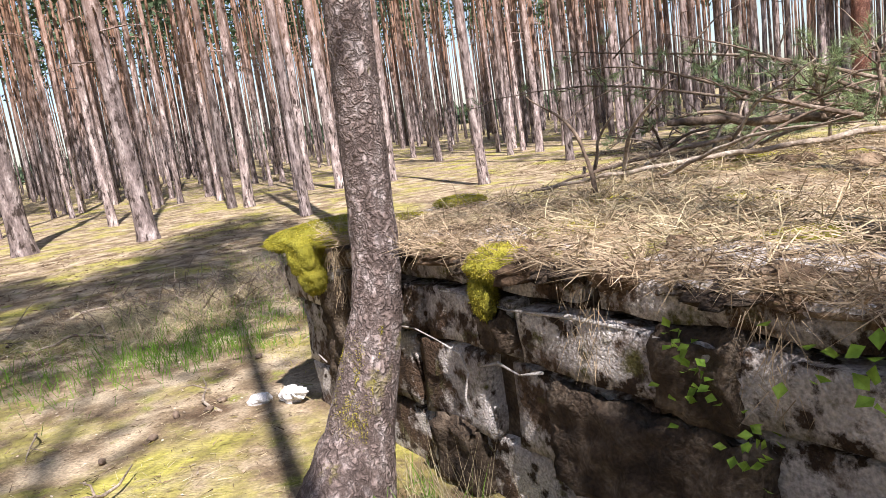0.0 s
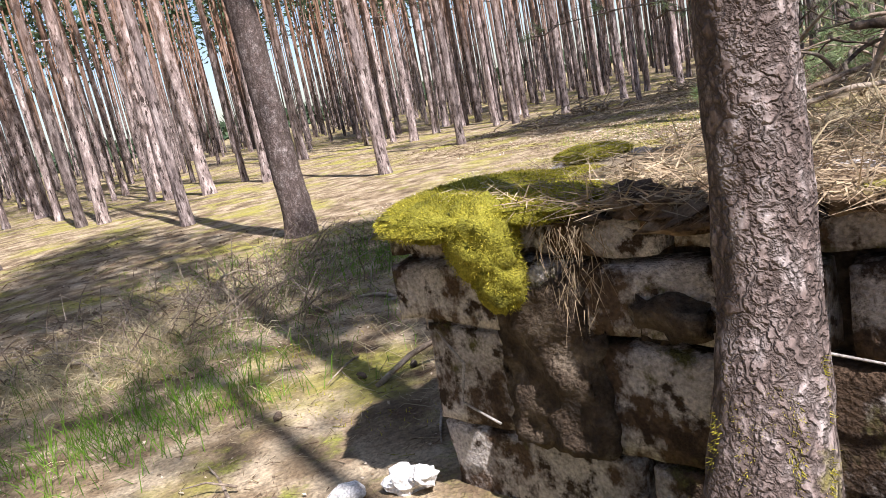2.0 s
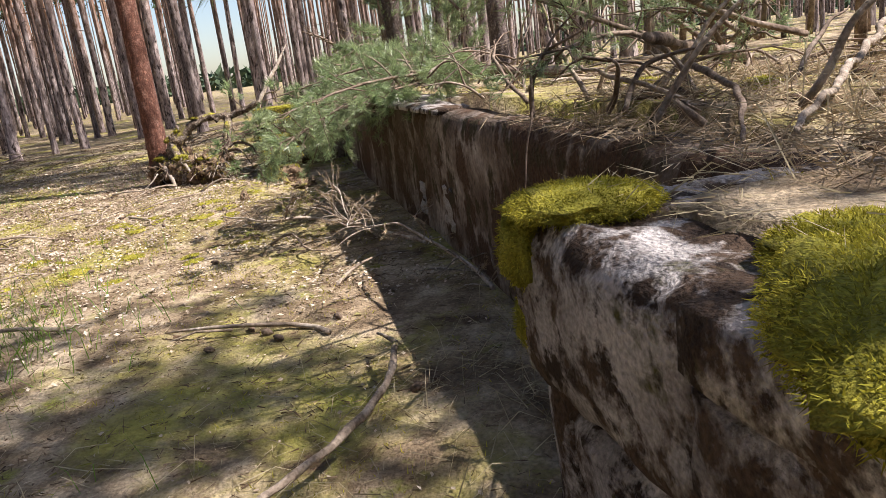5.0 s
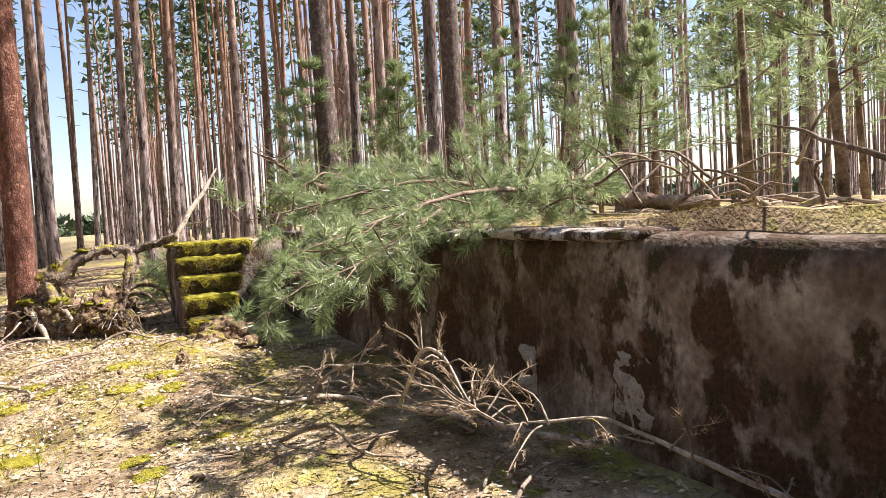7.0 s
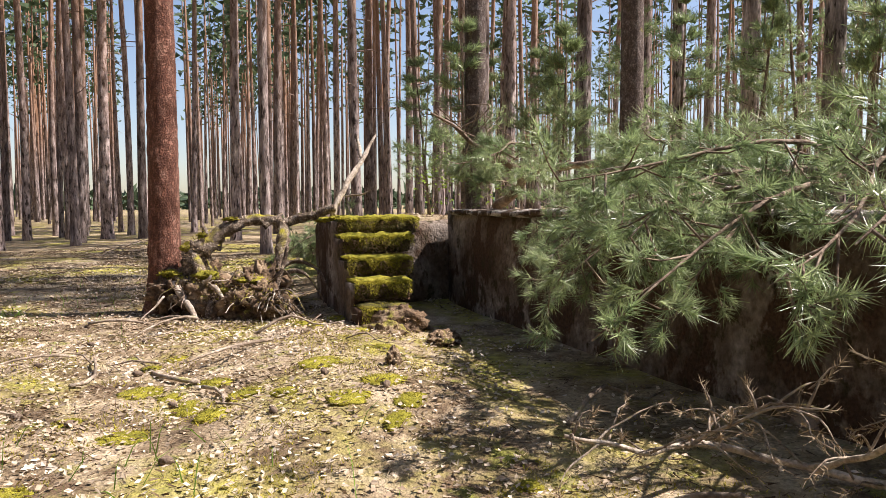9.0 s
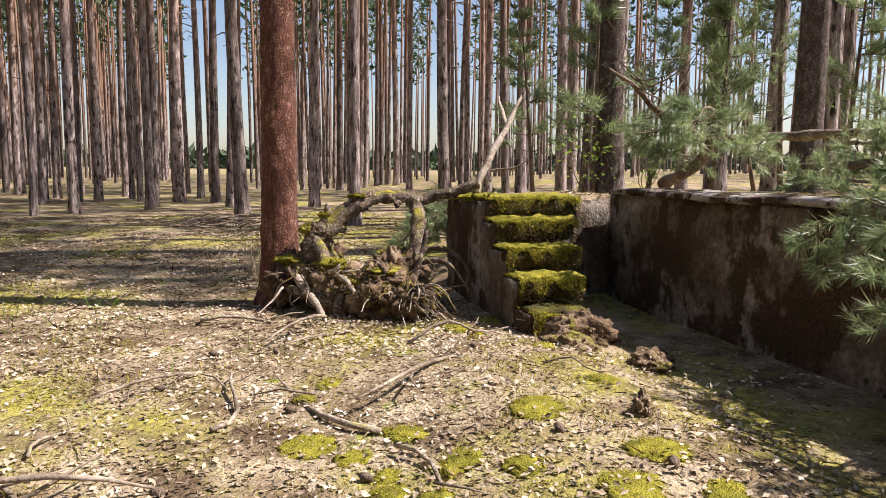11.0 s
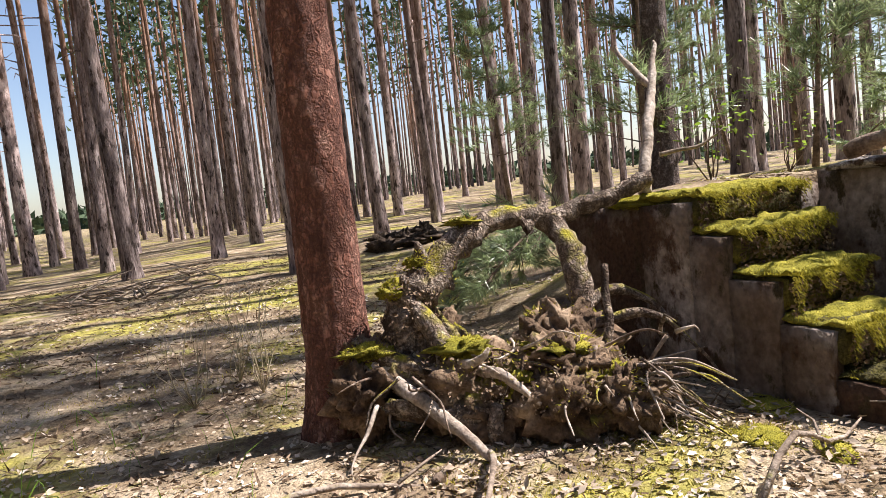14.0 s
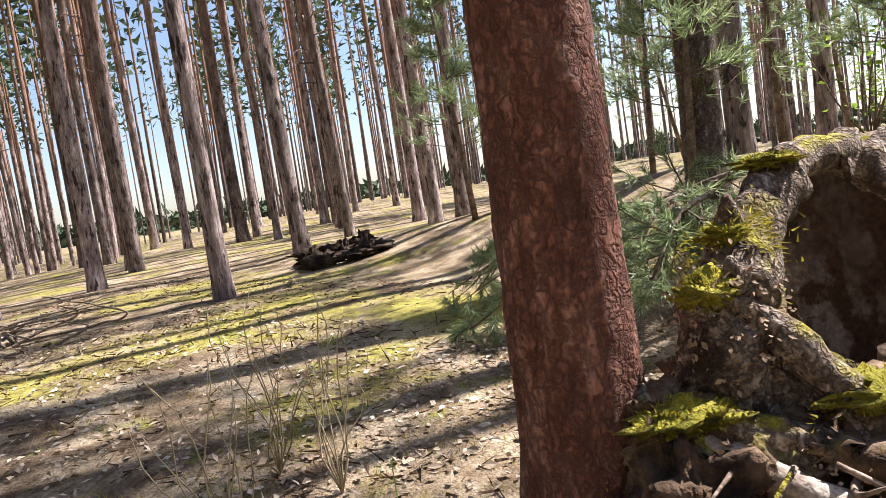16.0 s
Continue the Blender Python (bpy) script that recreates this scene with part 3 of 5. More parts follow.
kinds = []
for k in range(7):
    h = 19 + 0.9 * k if k < 6 else 15
    lean = random.Random(k)
    tr = Geo(k)
    bow = (lean.uniform(-.12, .12), lean.uniform(-.12, .12))
    pts = [(bow[0] * math.sin(z * .3), bow[1] * math.sin(z * .27 + 1), z) for z in (-0.3, 0.0, 0.25, 0.8, 2, 4, 6.5, 9.5, 13, 17, h)]
    tr.tube(pts, [1.5, 1.3, 1.12, 1.0, 0.94, 0.86, 0.77, 0.66, 0.5, 0.3, 0.06], 12, 0.10)
    # thickness is set when a tree is placed: the tube is made for a radius of one tenth of a metre
    for i, v in enumerate(tr.v):
        c = pts[min(i // 12, len(pts) - 1)]
        tr.v[i] = Vector((c[0] + (v.x - c[0]) * 0.15, c[1] + (v.y - c[1]) * 0.15, v.z if i // 12 not in (0, 10) else c[2]))
    cr, wd = crown_geo(40 + k, h, h * 0.60, 1.5, 42, 13)
    stubs = tr
    for _ in range(9):
        z, a = stubs.rng.uniform(3.5, h * .6), stubs.rng.uniform(0, 6.28)
        L = stubs.rng.uniform(.2, .9)
        stubs.tube([(0, 0, z), (math.cos(a) * L * .6, math.sin(a) * L * .6, z + .05), (math.cos(a) * L, math.sin(a) * L, z + L * stubs.rng.uniform(-.3, .3))], (.02, .014, .005), 4, cap=False)
    if k == 5:
        cr, wd = crown_geo(140, h, h * 0.55, 2.1, 130, 16)
    if k == 6:
        cr, wd = crown_geo(150, h, h * 0.64, 1.6, 110, 16)
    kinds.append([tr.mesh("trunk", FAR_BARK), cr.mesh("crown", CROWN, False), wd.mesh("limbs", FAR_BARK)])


def pine(x, y, radius, k, rng, group="pines of the forest"):
    t = new("pine_tree")
    t.empty_display_size = 0.2
    t.location = on_ground(x, y, -0.02)
    t.rotation_euler = (rng.gauss(0, 0.012), rng.gauss(0, 0.012), rng.uniform(0, 6.28))
    s = radius / 0.15
    tagged(t, "tall straight pine with a bare sunlit trunk", "pine tree", group)
    for name, me in zip(("trunk", "crown", "limbs"), kinds[k]):
        if name == "limbs":
            continue
        o = new(name, me)
        o.parent = t
        o.scale = (s, s, 1) if name == "trunk" else (1, 1, 1)
    return t


rng = random.Random(21)
placed = []
NAMED = ((-9.17, 15.2, .27), (-6.45, 14.77, .23), (-9.2, 19.15, .14), (-9.77, 29.4, .24), (-5.55, 19.85, .16), (-6.15, 20.1, .14), (-3.35, 22.3, .20), (-1.68, 22.1, .16), (0.92, 17.1, .15),
         (3.62, 20.77, .13), (3.7, 28.4, .18), (5.3, 31.0, .18), (6.92, 25.6, .14), (8.7, 25.3, .16), (7.7, 30.6, .16), (8.1, 29.5, .15), (6.7, 35.5, .2), (15.3, 36.7, .18), (-3.1, 15.4, .13),
         (15.4, 18.4, .20), (19.7, 23.4, .24), (17.5, 17.8, .18), (17.6, 14.4, .19), (25.0, 16.7, .23), (24.7, 14.2, .21), (22.2, 12.2, .20), (29.8, 11.4, .25), (13.87, 15.0, .15), (19.3, 12.1, .19),
         (20.4, 11.26, .23), (25.0, 9.2, .25), (21.5, 18.6, .17), (16.0, 11.1, .17), (14.5, 7.2, .18), (21.5, 29.2, .15), (20.6, 29.6, .15), (27.0, 32.0, .19), (29.0, 31.0, .18),
         (18.5, 6.2, .17), (21.5, 3.5, .16), (17.5, 1.5, .16))
for x, y, r in NAMED:
    pine(x, y, r * (.72 if x > 9 else .85), rng.randrange(5), rng)
    placed.append((x, y))
# pines with denser crowns, added on the sunny side to shade the open floor
for m, n, r in ((-0.3, -1.9, .08), (-2.6, -4.6, .08), (-4.2, -4.5, .08), (12.4, -6.4, .14), (12.4, -2.2, .14), (14.4, -2.8, .15), (16.2, -0.8, .14), (17.9, -3.4, .15), (19.9, -1.2, .15)):
    q = P(m, n)
    pine(q.x, q.y, r, 5, rng)
# unseen shorter, bushier pines behind the start of the walk, added to cast shade
for m, n in ((2.2, -2.7), (1.2, -2.9), (-1.9, -9.6)):
    q = P(m, n)
    pine(q.x, q.y, .08, 6, rng)
spots = []
while len(spots) < 3300:
    a, d = rng.uniform(0, 2 * math.pi), 98 * math.sqrt(rng.random())
    x, y = 4 + d * math.cos(a), 9 + d * math.sin(a)
    m, n = mn(x, y)
    near = math.hypot(x - 2.5, y - 7)
    if near < 17 or (near < 24 and rng.random() < 0.55):
        continue
    if -14 < m < 24 and -13 < n < 3:
        continue
    if n < -4 and (rng.random() < 0.6 or (n > -24 and -8 < m < 22)):
        continue
    if abs(math.atan2(y - 10, x - 3) - 0.625) < 0.042 and d > 36:
        continue
    if all((x - p) ** 2 + (y - q) ** 2 > 1.7 for p, q in placed[-300:]):
        spots.append((x, y))
        placed.append((x, y))
spots.sort(key=lambda p: (p[0] - 4) ** 2 + (p[1] - 9) ** 2)
for x, y in spots[:230]:
    pine(x, y, rng.uniform(.085, .145), rng.randrange(5), rng)
far_t, far_c = Geo(3), Geo(4)
for x, y in spots[230:]:
    z = on_ground(x, y).z
    r, h = rng.uniform(.075, .135), rng.uniform(18, 23)
    lx, ly = rng.gauss(0, .25), rng.gauss(0, .25)
    far_t.tube([(x, y, z - .2), (x + lx * .3, y + ly * .3, z + h * .3), (x + lx, y + ly, z + h)], (r * 1.15, r * .8, r * .15), 6, cap=False)
    for _ in range(46):
        t = rng.random()
        zz, a = z + h * (0.58 + 0.42 * t), rng.uniform(0, 6.28)
        q = 1.5 * (1.05 - .8 * t) * rng.random()
        far_c.blade((x + lx + q * math.cos(a), y + ly + q * math.sin(a), zz), (rng.gauss(0, 1), rng.gauss(0, 1), rng.gauss(.2, .6)), rng.uniform(.5, 1.0), rng.uniform(.25, .45))
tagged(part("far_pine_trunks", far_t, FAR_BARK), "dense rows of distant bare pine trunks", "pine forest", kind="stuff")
tagged(part("far_pine_crowns", far_c, CROWN, smooth=False), "green crowns of the distant pines", "pine forest", kind="stuff")
belt = Geo(8)
for k in range(900):
    a = k / 900 * 2 * math.pi
    d = 190 + belt.rng.uniform(0, 60)
    c = Vector((4 + d * math.cos(a), 9 + d * math.sin(a), 1.2))
    for _ in range(26):
        belt.blade(c + Vector((belt.rng.gauss(0, 2.5), belt.rng.gauss(0, 2.5), belt.rng.uniform(-1, 4))), (belt.rng.gauss(0, 1), belt.rng.gauss(0, 1), belt.rng.gauss(0.5, .6)), belt.rng.uniform(2, 4), 1.8)
tagged(part("far_woods", belt, FAR_WOOD, smooth=False), "low dark line of distant woods", "woods", kind="stuff")

# pine that grows against the front wall, with a swept base
T = thing("pine_tree", (-0.5, 2.76, 0), "grey-barked pine with a swept mossy foot beside the concrete wall", "pine tree")
bark_trunk("trunk", [(-.60, 2.66, -.15), (-.56, 2.72, .02), (-.50, 2.80, .2), (-.45, 2.86, .36), (-.375, 2.92, .63), (-.32, 2.97, .85), (-.295, 2.995, 1.1), (-.28, 3.015, 1.6), (-.25, 3.04, 2.4), (-.2, 3.08, 4), (-.1, 3.15, 9), (0, 3.2, 15), (0, 3.2, 19)],
           [.27, .225, .175, .145, .12, .107, .10, .096, .092, .086, .075, .05, .02], BARK, T, 0.07, 3, 44)
sp = Geo(5)
for _ in range(5200):
    z = sp.rng.uniform(0.25, .78)
    a = sp.rng.uniform(2.9, 5.0)
    c = Vector((-.50 + (z - .2) * .3, 2.80 + (z - .2) * .28, z))
    r = 0.15 - 0.05 * (z - .2)
    d = Vector((math.cos(a), math.sin(a), 0))
    if noise.noise((z * 6, a * 2, 0)) > -0.1:
        sp.blade(c + d * r * .97, d + Vector((sp.rng.gauss(0, .4), sp.rng.gauss(0, .4), sp.rng.gauss(-.2, .5))), sp.rng.uniform(.006, .02), .0026)
part("moss_fuzz", sp, MOSS_BLADE, T, "green moss on the swept foot", False)
cr, _w = crown_geo(71, 19, 11, 1.8, 60, 14)
for i, v in enumerate(cr.v):
    cr.v[i] = v + Vector((0, 3.2, 0))
part("crown", cr, CROWN, T, smooth=False)

# the reddish pine beside the uprooted stump
T = thing("pine_tree", (7.38, 12.69, 0), "reddish-brown barked pine beside an uprooted stump", "pine tree")
bark_trunk("trunk", [(7.37, 12.70, -.2), (7.375, 12.70, .0), (7.38, 12.695, .15), (7.38, 12.69, .4), (7.385, 12.69, .9), (7.395, 12.69, 1.6), (7.41, 12.70, 3), (7.42, 12.75, 6), (7.45, 12.8, 12), (7.5, 12.9, 20)],
           [.25, .22, .19, .166, .155, .149, .14, .12, .085, .02], RED_BARK, T, 0.06, 9, 44)
cr, _w = crown_geo(73, 20, 12, 1.7, 50, 14)
for i, v in enumerate(cr.v):
    cr.v[i] = v + Vector((7.5, 12.9, 0))
part("crown", cr, CROWN, T, smooth=False)
sp = Geo(6)
for _ in range(420):
    z, a = sp.rng.uniform(0.05, .34), sp.rng.uniform(3.0, 4.6)
    d = Vector((math.cos(a), math.sin(a), 0))
    if noise.noise((z * 9, a * 3, 3)) > -0.05:
        sp.blade(Vector((7.38, 12.69, z)) + d * (.19 - .1 * z), d + Vector((0, 0, sp.rng.gauss(0, .6))), sp.rng.uniform(.015, .04), .008)
part("moss_fuzz", sp, MOSS_BLADE, T, "bright moss at the foot", False)
# nearer, mid-distance pines with furrowed bark
for x, y, r, s in ((-1.19, 11.0, .185, 1), (11.6, 10.25, .17, 2), (10.9, 8.0, .155, 3)):
    T = thing("pine_tree", on_ground(x, y), "grey furrowed pine trunk standing on the forest floor", "pine tree")
    z = on_ground(x, y).z
    bark_trunk("trunk", [(x, y, z - .3), (x, y, z), (x + .01, y, z + .3), (x - .02, y, z + 1), (x - .07, y, z + 2.5), (x - .12, y, z + 5), (x, y, z + 11), (x, y, z + 19)], [r * 1.35, r * 1.22, r * 1.08, r, r * .95, r * .88, r * .7, .03], BARK, T, 0.05, 30 + s, 24)
    cr, _w = crown_geo(90 + s, 19.5 + z, 12, 1.6, 46, 13)
    for i, v in enumerate(cr.v):
        cr.v[i] = v + Vector((x, y, 0))
    part("crown", cr, CROWN, T, smooth=False)


# ---- uprooted stump beside the stairs ----
def root(pts, radii, parent, name="root", rough=0.35, mat=None, sides=10):
    g = Geo(len(bpy.data.meshes))
    fine_p, fine_r = [], []
    pts = [Vector(p) for p in pts]
    for i in range(len(pts) - 1):
        k = max(2, int((pts[i + 1] - pts[i]).length / 0.035))
        for j in range(k):
            t = j / k
            a, b, c, d = pts[max(i - 1, 0)], pts[i], pts[i + 1], pts[min(i + 2, len(pts) - 1)]
            q = 0.5 * ((2 * b) + (c - a) * t + (2 * a - 5 * b + 4 * c - d) * t * t + (3 * b - a - 3 * c + d) * t ** 3)
            fine_p.append(q + Vector((noise.noise(q * 6), noise.noise(q * 6 + Vector((7, 0, 0))), noise.noise(q * 6 + Vector((0, 7, 0))))) * 0.018)
            fine_r.append((radii[i] + (radii[i + 1] - radii[i]) * t) * (1 + 0.25 * noise.noise(q * 14)))
    fine_p.append(pts[-1])
    fine_r.append(radii[-1])
    g.tube(fine_p, fine_r, sides, rough)
    return part(name, g, mat or (ROOT if parent.name.startswith("uprooted") else DEADWOOD), parent)


stump = thing("uprooted_stump", (7.2, 11.9, 0), "uprooted mossy stump with arching weathered roots and clinging soil", "tree stump")
for c, size in (((7.22, 11.72, 0.16), (0.26, 0.34, 0.20)), ((7.18, 11.42, 0.12), (0.22, 0.24, 0.20)), ((7.22, 12.1, 0.22), (0.22, 0.26, 0.20)), ((7.30, 12.4, 0.30), (0.18, 0.20, 0.14)),
                ((7.42, 11.55, 0.30), (0.16, 0.20, 0.20)), ((7.12, 11.95, 0.10), (0.16, 0.2, 0.16)), ((7.4, 12.25, 0.38), (0.14, 0.16, 0.20))):
    b = Geo(int(c[1] * 100))
    b.lump(c, size, 0.55, 2.4, 40)
    part("soil_lump", b, CLOD, stump, "dark crumbling soil with moss")
root([(7.28, 12.36, .22), (7.30, 12.34, .42), (7.36, 12.28, .62), (7.46, 12.16, .78), (7.56, 12.0, .90), (7.68, 11.82, .955), (7.80, 11.62, .945)], (.14, .125, .10, .085, .07, .06, .055), stump, rough=0.5, sides=28)
root([(7.80, 11.64, .95), (7.76, 11.55, .86), (7.66, 11.50, .75), (7.56, 11.46, .62), (7.50, 11.46, .48), (7.40, 11.50, .34)], (.06, .06, .065, .06, .055, .075), stump, rough=0.6, sides=20)
root([(7.78, 11.58, .90), (7.84, 11.42, .95), (7.87, 11.2, 1.02), (7.90, 11.02, 1.08)], (.055, .05, .045, .04), stump, rough=0.4)
root([(7.30, 12.28, .62), (7.22, 12.22, .55), (7.16, 12.12, .42), (7.12, 12.02, .30)], (.04, .05, .055, .035), stump)
root([(7.28, 12.34, .66), (7.24, 12.24, .60), (7.20, 12.10, .40), (7.18, 12.0, .30)], (.02, .03, .035, .03), stump)
root([(7.44, 12.22, .74), (7.40, 12.24, .84), (7.39, 12.24, .90)], (.05, .035, .012), stump)
root([(7.36, 12.30, .60), (7.28, 12.30, .70), (7.27, 12.31, .76)], (.05, .03, .01), stump)
root([(7.20, 12.50, .36), (7.02, 12.26, .24), (6.88, 12.06, .12), (6.74, 11.90, .0)], (.04, .034, .028, .014), stump, rough=0.2, mat=PALEWOOD)
root([(7.30, 12.62, .44), (7.22, 12.46, .40), (7.14, 12.30, .36), (7.10, 12.12, .30)], (.05, .05, .04, .03), stump)
root([(7.15, 12.1, .36), (7.02, 12.0, .38), (7.0, 11.92, .44)], (.03, .022, .008), stump, mat=PALEWOOD)
root([(7.14, 12.0, .32), (7.0, 11.86, .30), (6.92, 11.72, .20)], (.028, .024, .01), stump, mat=PALEWOOD)
root([(7.22, 11.40, .14), (7.34, 11.37, .42), (7.47, 11.35, .69)], (.022, .021, .019), stump, rough=0.15)
root([(7.50, 11.48, .50), (7.58, 11.30, .54), (7.64, 11.12, .46), (7.62, 11.0, .30)], (.04, .028, .018, .006), stump)
root([(7.40, 11.46, .40), (7.38, 11.20, .46), (7.36, 11.04, .36), (7.30, 10.9, .16)], (.03, .02, .012, .005), stump)
root([(6.98, 11.92, -.06), (6.96, 11.92, .10), (6.97, 11.91, .20)], (.035, .032, .026), stump, "stub", 0.15)
root([(6.75, 11.98, .0), (6.80, 11.72, .03), (6.84, 11.55, .02)], (.02, .02, .012), stump)
rr = random.Random(17)
for k in range(46):
    y = rr.uniform(11.1, 12.5)
    a = Vector((7.05 + rr.uniform(-.06, .25), y, rr.uniform(.1, .42)))
    d = Vector((rr.uniform(-.35, .05), rr.uniform(-.35, .2), rr.uniform(-.35, .12)))
    mid = a + d * 0.5 + Vector((rr.uniform(-.06, .06), rr.uniform(-.06, .06), rr.uniform(-.02, .08)))
    tip = a + d
    tip.z = max(tip.z, 0.0)
    root([a, mid, tip], (rr.uniform(.006, .014), .006, .002), stump, "rootlet", 0.1, (PALEWOOD, LIMB, None)[k % 3], 5)
for k in range(40):
    a = Vector((7.08 + rr.uniform(-.05, .1), rr.uniform(11.15, 11.5), rr.uniform(.05, .3)))
    tip = a + Vector((rr.uniform(-.3, -.05), rr.uniform(-.4, .05), rr.uniform(-.22, .05)))
    tip.z = max(tip.z, 0.0)
    root([a, a.lerp(tip, .5) + Vector((0, 0, .05)), tip], (.010, .007, .002), stump, "rootlet", 0.1, PALEWOOD if k % 2 else None, 5)
for k, (q, size) in enumerate((((7.40, 12.25, .80), (.05, .06, .035)), ((7.30, 12.36, .68), (.06, .07, .05)), ((7.18, 11.62, .38), (.12, .15, .05)), ((7.14, 12.05, .42), (.09, .12, .05)), ((7.20, 12.50, .42), (.08, .12, .04)), ((7.46, 11.50, .44), (.07, .09, .06)),
                              ((7.10, 11.40, .26), (.09, .1, .05)), ((7.08, 11.78, .24), (.07, .12, .08)), ((7.56, 12.02, .965), (.07, .08, .02)))):
    mo = Geo(850 + k)
    mo.lump(q, (size[0], size[1], size[2] * .75), .9, 3.4, 26)
    part("moss_cushion", mo, MOSS, stump, "yellow-green moss cushion")
    mf = Geo(870 + k)
    for _ in range(320):
        d = Vector((mf.rng.gauss(0, 1), mf.rng.gauss(0, 1), mf.rng.gauss(.3, .8))).normalized()
        mf.blade(Vector(q) + Vector([d[i] * size[i] for i in range(3)]), d + Vector((mf.rng.gauss(0, .4), mf.rng.gauss(0, .4), 0)), mf.rng.uniform(.008, .022), .0045)
    tagged(part("moss_fuzz", mf, MOSS_BLADE, stump, "yellow-green moss", False), kind="stuff")
fl = Geo(78)
for _ in range(2400):
    c = fl.rng.choice((((7.16, 11.7, .22), (.26, .34, .16)), ((7.15, 12.05, .26), (.2, .24, .16)), ((7.34, 12.3, .55), (.16, .16, .22)), ((7.16, 11.42, .18), (.2, .22, .14)), ((7.28, 12.45, .32), (.16, .18, .12))))
    d = Vector((fl.rng.gauss(-.4, 1), fl.rng.gauss(0, 1), fl.rng.gauss(.3, .8))).normalized()
    p = Vector(c[0]) + Vector([d[i] * c[1][i] for i in range(3)]) * fl.rng.uniform(.9, 1.15)
    if p.z > 0:
        fl.leaf(p, (fl.rng.gauss(0, 1), fl.rng.gauss(0, 1), fl.rng.gauss(0, 1)), d + Vector((0, 0, .3)), fl.rng.uniform(.008, .026), fl.rng.uniform(.006, .016))
part("crumb_layer", fl, FLAKE, stump, "crumbling flakes of rotten wood and bark", False)
fz = Geo(77)
for _ in range(2600):
    c = fz.rng.choice((((7.16, 11.7, .30), (.24, .3, .08)), ((7.15, 12.05, .36), (.16, .2, .07)), ((7.42, 12.2, .72), (.08, .14, .12)), ((7.2, 11.45, .28), (.14, .16, .06)), ((7.3, 12.42, .42), (.1, .14, .05)), ((7.5, 11.5, .44), (.09, .1, .1))))
    p = Vector(c[0]) + Vector([fz.rng.gauss(0, .5) * c[1][i] for i in range(3)])
    if noise.noise(p * 7) > 0:
        fz.blade(p, (fz.rng.gauss(0, 1), fz.rng.gauss(0, 1), fz.rng.gauss(.4, .8)), fz.rng.uniform(.01, .03), .007)
part("moss_fuzz", fz, MOSS_BLADE, stump, "yellow moss", False)

# splintered slabs of the torn trunk
def slab_of_wood(a, b, width, thick, seed):
    """A split plank of rotten wood with a ragged end, from a to b."""
    a, b = Vector(a), Vector(b)
    d = (b - a).normalized()
    side = d.cross(Vector((-1, -.3, .2))).normalized()
    up = side.cross(d)
    g = Geo(seed)
    cuts, across = 14, 7
    rings = []
    for i in range(cuts + 1):
        t = i / cuts
        w = width * (1 - .55 * t) * (1 + .2 * noise.noise((t * 5, seed, 0)))
        ring = []
        for top in (1, -1):
            for j in (range(across) if top > 0 else reversed(range(across))):
                u = 2 * j / (across - 1) - 1
                ragged = (.05 * noise.noise((u * 4, seed * .7, 3)) - .03 * abs(u)) * (t > .99)
                relief = .35 * thick * noise.noise((u * 5 + seed, t * 2.5, top))
                ring.append(a.lerp(b, t) + d * ragged + side * u * w / 2 + up * (top * thick / 2 * (1 - .6 * u * u) + relief + .04 * math.sin(t * 3 + seed) * u))
        rings.append([len(g.v) + q for q in range(len(ring))])
        g.v += ring
    k = len(rings[0])
    for r0, r1 in zip(rings, rings[1:]):
        for q in range(k):
            g.f.append((r0[q], r0[(q + 1) % k], r1[(q + 1) % k], r1[q]))
    g.f += [tuple(reversed(rings[0])), tuple(rings[-1])]
    return part("wood_slab", g, ROOT, stump, "split grey-brown slab of rotten wood")


for k, (a, b, wd_, th) in enumerate((((7.22, 12.08, .34), (7.43, 12.33, .67), .13, .035), ((7.16, 12.16, .30), (7.34, 12.42, .60), .10, .03), ((7.26, 12.0, .36), (7.47, 12.26, .60), .07, .025),
                                     ((7.10, 12.28, .26), (7.24, 12.56, .44), .12, .04), ((7.42, 12.14, .66), (7.52, 12.10, .92), .09, .03), ((7.56, 11.96, .84), (7.57, 12.0, .98), .06, .02),
                                     ((7.66, 11.72, .90), (7.84, 11.60, 1.02), .07, .02), ((7.06, 12.12, .12), (7.02, 12.42, .22), .10, .03), ((7.02, 11.9, .10), (6.95, 12.16, .20), .09, .03))):
    slab_of_wood(a, b, wd_ * 1.35, th * 1.2, 31 + k)
for k, (c, size) in enumerate((((7.40, 11.64, .34), (.15, .17, .17)), ((7.20, 11.60, .30), (.18, .2, .12)), ((7.04, 11.62, .16), (.15, .2, .16)), ((7.05, 11.36, .14), (.16, .18, .15)), ((7.16, 12.52, .22), (.14, .16, .16)), ((7.30, 12.56, .36), (.12, .12, .1)))):
    b = Geo(1500 + k)
    b.lump(c, size, 0.6, 3.0, 40)
    part("soil_lump", b, CLOD, stump, "dark crumbling soil with moss")
mb = Geo(1540)
